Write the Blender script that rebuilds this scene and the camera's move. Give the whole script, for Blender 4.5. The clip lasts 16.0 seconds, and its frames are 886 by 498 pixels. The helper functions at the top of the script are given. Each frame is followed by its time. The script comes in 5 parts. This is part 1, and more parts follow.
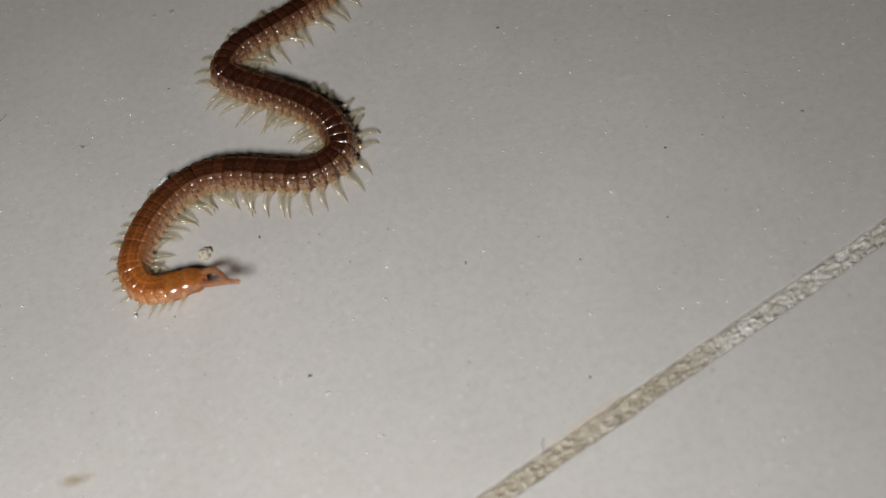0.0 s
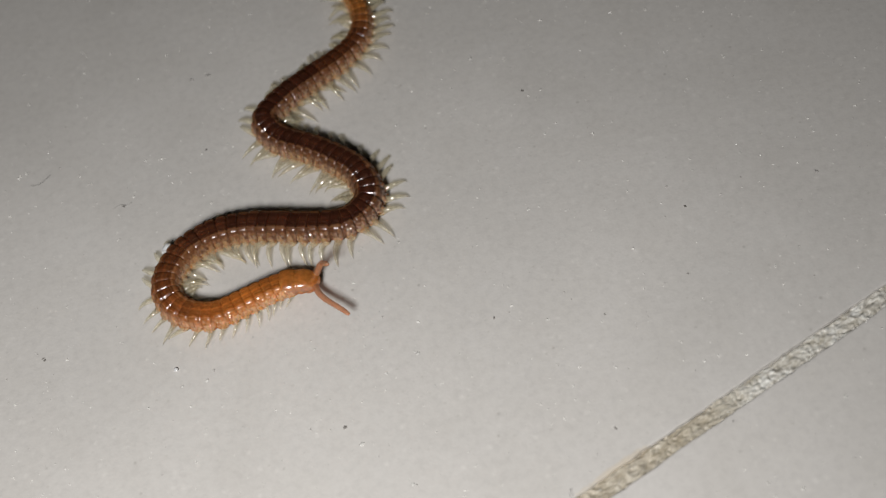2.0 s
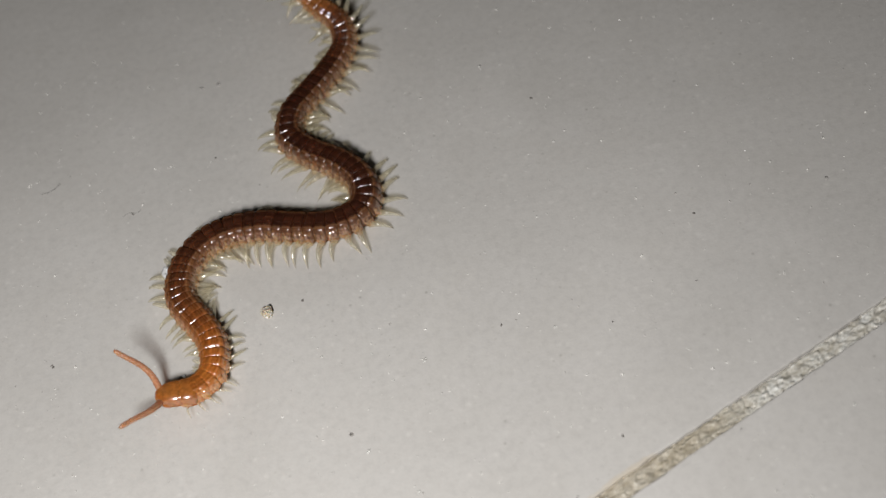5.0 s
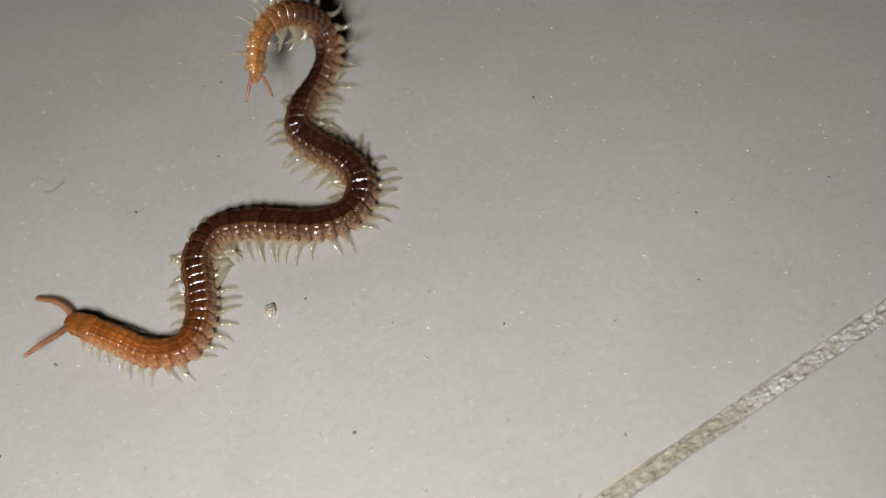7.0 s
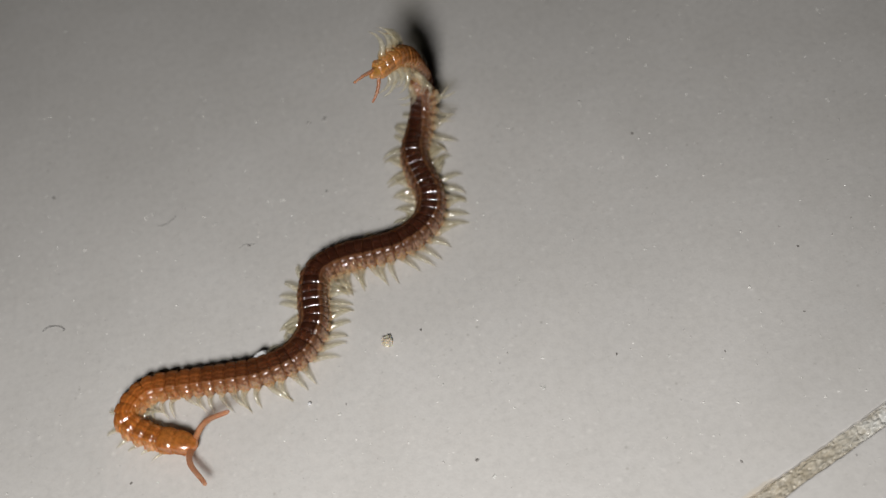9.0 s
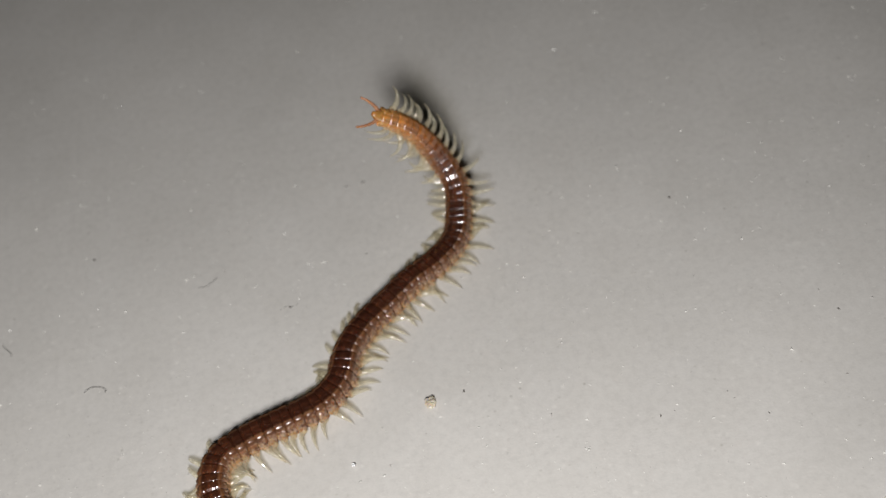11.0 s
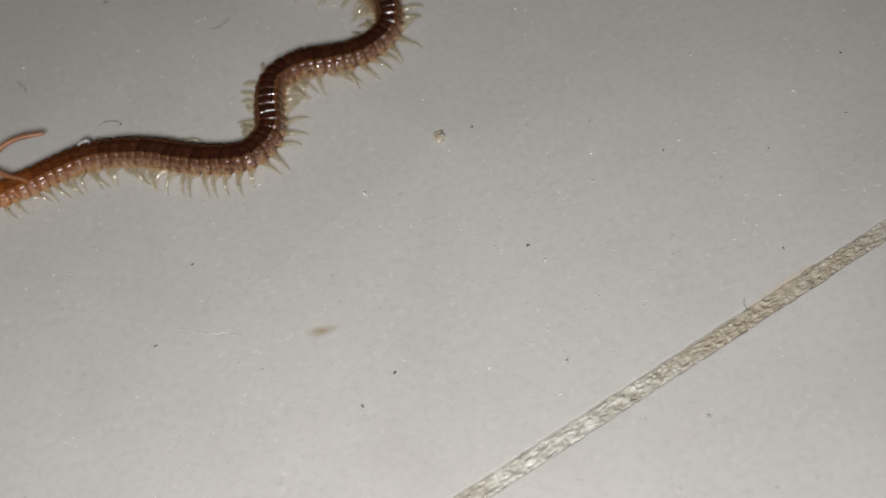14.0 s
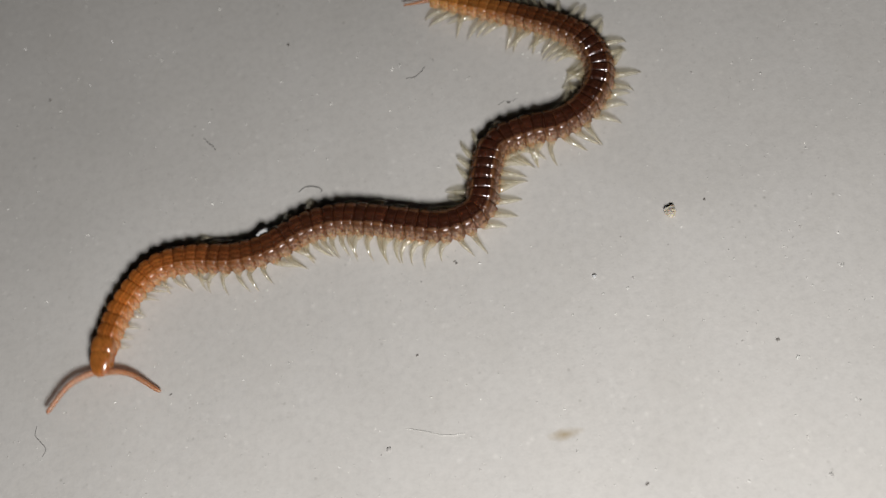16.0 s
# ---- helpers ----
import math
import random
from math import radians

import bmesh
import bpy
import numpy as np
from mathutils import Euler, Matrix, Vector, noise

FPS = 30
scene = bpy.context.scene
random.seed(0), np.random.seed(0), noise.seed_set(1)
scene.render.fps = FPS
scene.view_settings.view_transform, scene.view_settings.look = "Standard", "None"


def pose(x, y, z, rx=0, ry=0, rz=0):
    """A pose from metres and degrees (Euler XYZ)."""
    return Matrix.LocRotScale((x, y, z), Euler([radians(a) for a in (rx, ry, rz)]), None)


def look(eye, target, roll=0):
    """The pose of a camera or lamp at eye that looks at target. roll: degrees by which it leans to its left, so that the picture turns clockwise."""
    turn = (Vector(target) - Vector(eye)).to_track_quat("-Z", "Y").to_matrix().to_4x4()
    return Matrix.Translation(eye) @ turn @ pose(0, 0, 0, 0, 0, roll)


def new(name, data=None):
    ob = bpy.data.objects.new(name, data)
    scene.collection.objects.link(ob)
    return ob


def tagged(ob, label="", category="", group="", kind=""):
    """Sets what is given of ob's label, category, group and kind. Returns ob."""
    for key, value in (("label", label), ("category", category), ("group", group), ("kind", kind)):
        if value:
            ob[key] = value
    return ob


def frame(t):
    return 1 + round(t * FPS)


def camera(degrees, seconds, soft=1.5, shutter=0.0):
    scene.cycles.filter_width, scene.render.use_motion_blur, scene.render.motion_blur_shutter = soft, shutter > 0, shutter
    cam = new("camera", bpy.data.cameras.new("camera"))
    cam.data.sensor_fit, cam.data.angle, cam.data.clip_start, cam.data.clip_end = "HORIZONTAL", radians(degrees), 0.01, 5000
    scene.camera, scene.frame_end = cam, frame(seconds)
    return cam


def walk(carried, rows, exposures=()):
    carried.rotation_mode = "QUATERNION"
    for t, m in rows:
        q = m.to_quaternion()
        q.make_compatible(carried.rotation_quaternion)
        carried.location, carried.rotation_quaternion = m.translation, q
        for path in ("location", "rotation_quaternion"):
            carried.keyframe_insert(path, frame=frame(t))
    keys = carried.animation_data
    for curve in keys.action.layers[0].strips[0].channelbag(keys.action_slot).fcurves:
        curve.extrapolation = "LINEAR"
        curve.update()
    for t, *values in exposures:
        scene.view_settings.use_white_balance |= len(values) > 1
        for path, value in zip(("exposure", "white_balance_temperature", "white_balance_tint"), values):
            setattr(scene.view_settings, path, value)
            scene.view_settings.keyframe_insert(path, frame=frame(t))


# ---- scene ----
MM = 0.001

# ---- camera ----
cam = camera(38, 16.0, soft=1.3, shutter=0.5)
PATH = [
    (0, (0.01636, -0.05600, 0.07569), (0.01621, -0.04478, 0.05914), -14.4),
    (0.5, (0.01672, -0.05653, 0.07661), (0.01646, -0.04533, 0.06004), -14.8),
    (1, (0.01607, -0.05752, 0.07909), (0.01598, -0.04607, 0.06270), -14.1),
    (1.5, (0.01570, -0.05750, 0.07954), (0.01558, -0.04578, 0.06334), -14.3),
    (2, (0.01529, -0.05732, 0.07930), (0.01514, -0.04549, 0.06318), -14.5),
    (2.5, (0.01529, -0.05717, 0.07900), (0.01511, -0.04526, 0.06293), -14.6),
    (3, (0.01555, -0.05695, 0.07885), (0.01535, -0.04502, 0.06280), -14.8),
    (3.5, (0.01598, -0.05690, 0.07848), (0.01575, -0.04490, 0.06248), -14.8),
    (4, (0.01615, -0.05717, 0.07864), (0.01584, -0.04513, 0.06267), -15.1),
    (6.5, (0.01614, -0.05794, 0.07881), (0.01569, -0.04589, 0.06285), -15.6),
    (7, (0.01590, -0.05785, 0.07885), (0.01549, -0.04580, 0.06289), -15.4),
    (7.5, (0.01558, -0.05787, 0.07871), (0.01517, -0.04582, 0.06276), -15.4),
    (8, (0.01115, -0.05723, 0.08120), (0.01058, -0.04524, 0.06520), -16.1),
    (8.5, (0.00942, -0.05696, 0.08253), (0.00891, -0.04497, 0.06653), -15.9),
    (9, (0.00814, -0.05745, 0.08416), (0.00773, -0.04523, 0.06833), -15.5),
    (9.2, (0.00798, -0.05779, 0.08417), (0.00763, -0.04540, 0.06848), -15.3),
    (11.3, (0.00440, -0.05779, 0.08519), (0.00427, -0.04477, 0.07001), -14.3),
    (11.5, (0.00517, -0.05785, 0.08434), (0.00495, -0.04510, 0.06893), -14.6),
    (12, (0.00621, -0.05561, 0.08504), (0.00572, -0.04370, 0.06898), -16.0),
    (12.5, (0.00521, -0.05972, 0.08260), (0.00481, -0.04777, 0.06656), -15.3),
    (12.6, (0.00522, -0.06020, 0.08228), (0.00474, -0.04831, 0.06621), -15.4),
    (12.7, (0.00524, -0.06069, 0.08196), (0.00472, -0.04889, 0.06582), -15.5),
    (12.8, (0.00525, -0.06117, 0.08163), (0.00463, -0.04954, 0.06538), -15.6),
    (12.9, (0.00527, -0.06166, 0.08131), (0.00469, -0.05019, 0.06494), -15.7),
    (13, (0.00528, -0.06214, 0.08099), (0.00473, -0.05080, 0.06453), -15.8),
    (13.5, (0.00385, -0.06336, 0.08158), (0.00342, -0.05220, 0.06499), -14.9),
    (14, (0.00100, -0.06543, 0.08274), (0.00049, -0.05442, 0.06605), -14.8),
    (14.5, (-0.00327, -0.06235, 0.08421), (-0.00408, -0.05158, 0.06738), -16.2),
    (15, (-0.00975, -0.04939, 0.08849), (-0.01107, -0.03962, 0.07109), -20.0),
    (15.5, (-0.00955, -0.04290, 0.08970), (-0.01105, -0.03394, 0.07188), -22.0),
    (16, (-0.01046, -0.04435, 0.08969), (-0.01190, -0.03532, 0.07190), -21.3),
]
cam.data.dof.use_dof = True
cam.data.dof.focus_distance = 0.098
cam.data.dof.aperture_fstop = 36.0
walk(cam, [(t, look(eye, target, roll)) for t, eye, target, roll in PATH],
     exposures=[(0.0, -0.11), (1.0, -0.05), (1.5, 0.12), (7.5, 0.12), (8.0, 0.08), (9.0, 0.12), (11.3, 0.34), (12.0, 0.22), (12.5, 0.10), (13.0, -0.03), (13.5, -0.17), (14.5, -0.28), (15.0, -0.02), (15.5, 0.12), (16.0, 0.10)])

# ---- light: the small white torch of the filming phone, just below its lens ----
world = bpy.data.worlds.new("world")
scene.world = world
world.use_nodes = True
world.node_tree.nodes["Background"].inputs[0].default_value = (0.9, 0.95, 1.0, 1)
world.node_tree.nodes["Background"].inputs[1].default_value = 0.055
torch_data = bpy.data.lights.new("phone_torch", "SPOT")
torch_data.energy = 0.485
torch_data.color = (1.0, 0.985, 0.96)
torch_data.shadow_soft_size = 0.010
torch_data.spot_size = radians(178)
torch_data.spot_blend = 1.0
torch = new("phone_torch", torch_data)
torch.matrix_world = look((-0.0075, -0.0745, 0.080), (-0.036, 0.0, 0.0))


# ---- materials ----
def material(name):
    m = bpy.data.materials.new(name)
    m.use_nodes = True
    return m, m.node_tree.nodes, m.node_tree.links, m.node_tree.nodes["Principled BSDF"]


def noise_node(nodes, links, scale, detail=3.0, rough=0.55, vector=None):
    n = nodes.new("ShaderNodeTexNoise")
    n.inputs["Scale"].default_value = scale
    n.inputs["Detail"].default_value = detail
    n.inputs["Roughness"].default_value = rough
    if vector is not None:
        links.new(vector, n.inputs["Vector"])
    return n


def ramp(nodes, links, source, stops):
    r = nodes.new("ShaderNodeValToRGB")
    while len(r.color_ramp.elements) < len(stops):
        r.color_ramp.elements.new(0.5)
    for e, (p, c) in zip(r.color_ramp.elements, stops):
        e.position, e.color = p, (*c, 1) if len(c) == 3 else c
    links.new(source, r.inputs["Fac"])
    return r


def mix(nodes, links, mode, fac, a, b):
    n = nodes.new("ShaderNodeMix")
    n.data_type, n.blend_type = "RGBA", mode
    for socket, value in ((n.inputs[0], fac), (n.inputs[6], a), (n.inputs[7], b)):
        if isinstance(value, bpy.types.NodeSocket):
            links.new(value, socket)
        else:
            socket.default_value = value
    return n.outputs[2]


def bump(nodes, links, height, strength, distance, normal=None):
    b = nodes.new("ShaderNodeBump")
    b.inputs["Strength"].default_value = strength
    b.inputs["Distance"].default_value = distance
    links.new(height, b.inputs["Height"])
    if normal is not None:
        links.new(normal, b.inputs["Normal"])
    return b.outputs["Normal"]


def tile_material():
    m, nodes, links, p = material("matt_porcelain")
    geo = nodes.new("ShaderNodeNewGeometry")
    pos = geo.outputs["Position"]
    broad = noise_node(nodes, links, 55.0, 3.0, 0.6, pos)
    fine = noise_node(nodes, links, 1500.0, 4.0, 0.7, pos)
    base = ramp(nodes, links, broad.outputs["Fac"], [(0.3, (0.552, 0.533, 0.510)), (0.7, (0.61, 0.589, 0.565))]).outputs["Color"]
    grain = ramp(nodes, links, fine.outputs["Fac"], [(0.25, (0.90, 0.90, 0.90)), (0.5, (1.0, 1.0, 1.0)), (0.75, (1.06, 1.06, 1.06))]).outputs["Color"]
    base = mix(nodes, links, "MULTIPLY", 1.0, base, grain)
    # dark mineral flecks
    cells = nodes.new("ShaderNodeTexVoronoi")
    cells.inputs["Scale"].default_value = 900.0
    links.new(pos, cells.inputs["Vector"])
    fleck = ramp(nodes, links, cells.outputs["Distance"], [(0.0, (0.62, 0.61, 0.59)), (0.09, (0.86, 0.86, 0.85)), (0.16, (1, 1, 1))]).outputs["Color"]
    patchy = noise_node(nodes, links, 240.0, 2.0, 0.6, pos)
    some = ramp(nodes, links, patchy.outputs["Fac"], [(0.56, (0, 0, 0)), (0.66, (1, 1, 1))]).outputs["Color"]
    base = mix(nodes, links, "MULTIPLY", some, base, fleck)
    pits = nodes.new("ShaderNodeTexVoronoi")
    pits.inputs["Scale"].default_value = 1.0
    long = nodes.new("ShaderNodeMapping")
    long.inputs["Scale"].default_value = (1000.0, 1500.0, 1000.0)
    long.inputs["Rotation"].default_value = (0, 0, radians(-12))
    links.new(pos, long.inputs["Vector"])
    links.new(long.outputs["Vector"], pits.inputs["Vector"])
    pit = ramp(nodes, links, pits.outputs["Distance"], [(0.0, (0.86, 0.855, 0.84)), (0.10, (0.93, 0.93, 0.92)), (0.18, (1, 1, 1))]).outputs["Color"]
    spread = noise_node(nodes, links, 300.0, 3.0, 0.65, pos)
    base = mix(nodes, links, "MULTIPLY", ramp(nodes, links, spread.outputs["Fac"], [(0.50, (0, 0, 0)), (0.58, (1, 1, 1))]).outputs["Color"], base, pit)
    # pale mineral flecks, drawn out a little
    chips = nodes.new("ShaderNodeTexVoronoi")
    chips.inputs["Scale"].default_value = 1050.0
    chips.inputs["Randomness"].default_value = 1.0
    links.new(pos, chips.inputs["Vector"])
    pale = ramp(nodes, links, chips.outputs["Distance"], [(0.0, (1.14, 1.14, 1.14)), (0.12, (1.07, 1.07, 1.07)), (0.30, (1, 1, 1))]).outputs["Color"]
    where = noise_node(nodes, links, 420.0, 2.0, 0.6, pos)
    some2 = ramp(nodes, links, where.outputs["Fac"], [(0.51, (0, 0, 0)), (0.59, (1, 1, 1))]).outputs["Color"]
    base = mix(nodes, links, "MULTIPLY", some2, base, pale)
    cloud = noise_node(nodes, links, 160.0, 4.0, 0.7, pos)
    base = mix(nodes, links, "MULTIPLY", 1.0, base, ramp(nodes, links, cloud.outputs["Fac"], [(0.3, (0.975, 0.97, 0.965)), (0.7, (1.02, 1.02, 1.025))]).outputs["Color"])
    # one brownish smear of old dirt
    off = nodes.new("ShaderNodeVectorMath")
    off.operation = "SUBTRACT"
    off.inputs[1].default_value = (-0.0116, -0.0157, 0.0)
    links.new(pos, off.inputs[0])
    flat = nodes.new("ShaderNodeVectorMath")
    flat.operation = "MULTIPLY"
    flat.inputs[1].default_value = (420.0, 1250.0, 0.0)
    links.new(off.outputs[0], flat.inputs[0])
    length = nodes.new("ShaderNodeVectorMath")
    length.operation = "LENGTH"
    links.new(flat.outputs[0], length.inputs[0])
    wob = nodes.new("ShaderNodeMath")
    wob.operation = "MULTIPLY_ADD"
    wob.inputs[1].default_value = 0.75
    links.new(noise_node(nodes, links, 700.0, 3.0, 0.6, pos).outputs["Fac"], wob.inputs[0])
    links.new(length.outputs["Value"], wob.inputs[2])
    smear = ramp(nodes, links, wob.outputs[0], [(0.35, (0.85, 0.85, 0.85)), (0.75, (0.35, 0.35, 0.35)), (1.0, (0, 0, 0))]).outputs["Color"]
    base = mix(nodes, links, "MIX", smear, base, (0.36, 0.285, 0.18, 1))
    # grout left on the arris of the tile
    off2 = nodes.new("ShaderNodeMapping")
    off2.vector_type = "TEXTURE"
    off2.inputs["Location"].default_value = (0.02235, -0.02017, 0.0)
    off2.inputs["Rotation"].default_value = (0, 0, radians(21.9))
    off2.inputs["Scale"].default_value = (0.0062, 0.00055, 1.0)
    links.new(pos, off2.inputs["Vector"])
    length2 = nodes.new("ShaderNodeVectorMath")
    length2.operation = "LENGTH"
    links.new(off2.outputs["Vector"], length2.inputs[0])
    wob2 = nodes.new("ShaderNodeMath")
    wob2.operation = "MULTIPLY_ADD"
    wob2.inputs[1].default_value = 0.9
    links.new(noise_node(nodes, links, 900.0, 3.0, 0.6, pos).outputs["Fac"], wob2.inputs[0])
    links.new(length2.outputs["Value"], wob2.inputs[2])
    film_left = ramp(nodes, links, wob2.outputs[0], [(0.5, (0.6, 0.6, 0.6)), (0.9, (0.3, 0.3, 0.3)), (1.25, (0, 0, 0))]).outputs["Color"]
    base = mix(nodes, links, "MIX", film_left, base, (0.58, 0.49, 0.36, 1))
    links.new(base, p.inputs["Base Color"])
    rough = ramp(nodes, links, fine.outputs["Fac"], [(0.3, (0.62, 0.62, 0.62)), (0.7, (0.42, 0.42, 0.42))])
    links.new(rough.outputs["Color"], p.inputs["Roughness"])
    p.inputs["Specular IOR Level"].default_value = 0.35
    grit = noise_node(nodes, links, 4200.0, 2.0, 0.6, pos)
    n1 = bump(nodes, links, fine.outputs["Fac"], 0.04, 0.0001)
    links.new(bump(nodes, links, grit.outputs["Fac"], 0.25, 0.00005, n1), p.inputs["Normal"])
    return m


def grout_material():
    m, nodes, links, p = material("cement_grout")
    pos = nodes.new("ShaderNodeNewGeometry").outputs["Position"]
    turn = nodes.new("ShaderNodeMapping")
    turn.vector_type = "TEXTURE"
    turn.inputs["Rotation"].default_value = (0, 0, radians(21.9))
    turn.inputs["Scale"].default_value = (1.9, 1.0, 1.0)
    links.new(pos, turn.inputs["Vector"])
    a = noise_node(nodes, links, 1900.0, 5.0, 0.72, turn.outputs["Vector"])
    b = noise_node(nodes, links, 70.0, 3.0, 0.6, pos)
    c1 = ramp(nodes, links, a.outputs["Fac"], [(0.34, (0.42, 0.39, 0.33)), (0.47, (0.56, 0.535, 0.49)), (0.57, (0.66, 0.65, 0.62)), (0.66, (0.82, 0.815, 0.80))]).outputs["Color"]
    c2 = ramp(nodes, links, b.outputs["Fac"], [(0.38, (0.88, 0.86, 0.80)), (0.62, (1.08, 1.08, 1.07))]).outputs["Color"]
    c = mix(nodes, links, "MULTIPLY", 1.0, c1, c2)
    # brown damp stain along a hand's width of the joint
    spot = nodes.new("ShaderNodeMapping")
    spot.vector_type = "TEXTURE"
    spot.inputs["Location"].default_value = (0.0215, -0.0205, 0.0)
    spot.inputs["Rotation"].default_value = (0, 0, radians(21.9))
    spot.inputs["Scale"].default_value = (0.0125, 0.004, 1.0)
    links.new(pos, spot.inputs["Vector"])
    far = nodes.new("ShaderNodeVectorMath")
    far.operation = "LENGTH"
    links.new(spot.outputs["Vector"], far.inputs[0])
    damp = ramp(nodes, links, far.outputs["Value"], [(0.55, (0.62, 0.62, 0.62)), (1.0, (0, 0, 0))]).outputs["Color"]
    c = mix(nodes, links, "MIX", damp, c, (0.40, 0.335, 0.235, 1))
    links.new(c, p.inputs["Base Color"])
    p.inputs["Roughness"].default_value = 0.26
    chips = nodes.new("ShaderNodeTexVoronoi")
    chips.inputs["Scale"].default_value = 2900.0
    links.new(turn.outputs["Vector"], chips.inputs["Vector"])
    rough = bump(nodes, links, a.outputs["Fac"], 0.7, 0.0002)
    links.new(bump(nodes, links, chips.outputs["Distance"], 0.9, 0.00016, rough), p.inputs["Normal"])
    return m


def cuticle(name, dark, tan, rough=0.2, sss=0.15, relief=0.55, shine=0.5, depth=1.0, pale=(0.62, 0.33, 0.12)):
    """Glossy chitin; the pigment of each body ring comes from its object colour."""
    m, nodes, links, p = material(name)
    info = nodes.new("ShaderNodeObjectInfo")
    pos = nodes.new("ShaderNodeTexCoord").outputs["Object"]
    a = noise_node(nodes, links, 2600.0, 3.0, 0.6, pos)
    speck = ramp(nodes, links, a.outputs["Fac"], [(0.3, (0.6, 0.6, 0.6)), (0.7, (1.25, 1.2, 1.15))]).outputs["Color"]
    tone = nodes.new("ShaderNodeGamma")
    tone.inputs["Gamma"].default_value = depth
    links.new(info.outputs["Color"], tone.inputs["Color"])
    c = mix(nodes, links, "MULTIPLY", 1.0, tone.outputs["Color"], (dark, dark, dark, 1))
    c = mix(nodes, links, "MIX", tan, c, (*pale, 1))
    c = mix(nodes, links, "MULTIPLY", 1.0, c, speck)
    links.new(c, p.inputs["Base Color"])
    p.inputs["Roughness"].default_value = rough
    p.inputs["IOR"].default_value = 1.56
    p.inputs["Coat IOR"].default_value = 1.6
    p.inputs["Coat Roughness"].default_value = 0.06
    # wet gloss that fades where the skin turns away
    turned = nodes.new("ShaderNodeLayerWeight")
    turned.inputs["Blend"].default_value = 0.5
    gloss = ramp(nodes, links, turned.outputs["Facing"], [(0.38, (shine, shine, shine)), (0.65, (0.0, 0.0, 0.0))])
    links.new(gloss.outputs["Color"], p.inputs["Specular IOR Level"])
    if shine > 0.9:
        links.new(gloss.outputs["Color"], p.inputs["Coat Weight"])
    p.inputs["Specular Tint"].default_value = (1.0, 0.93, 0.97, 1)
    p.inputs["Subsurface Weight"].default_value = sss
    p.inputs["Subsurface Radius"].default_value = (1.0, 0.4, 0.15)
    p.inputs["Subsurface Scale"].default_value = 0.0003
    links.new(bump(nodes, links, a.outputs["Fac"], relief, 0.00007), p.inputs["Normal"])
    return m


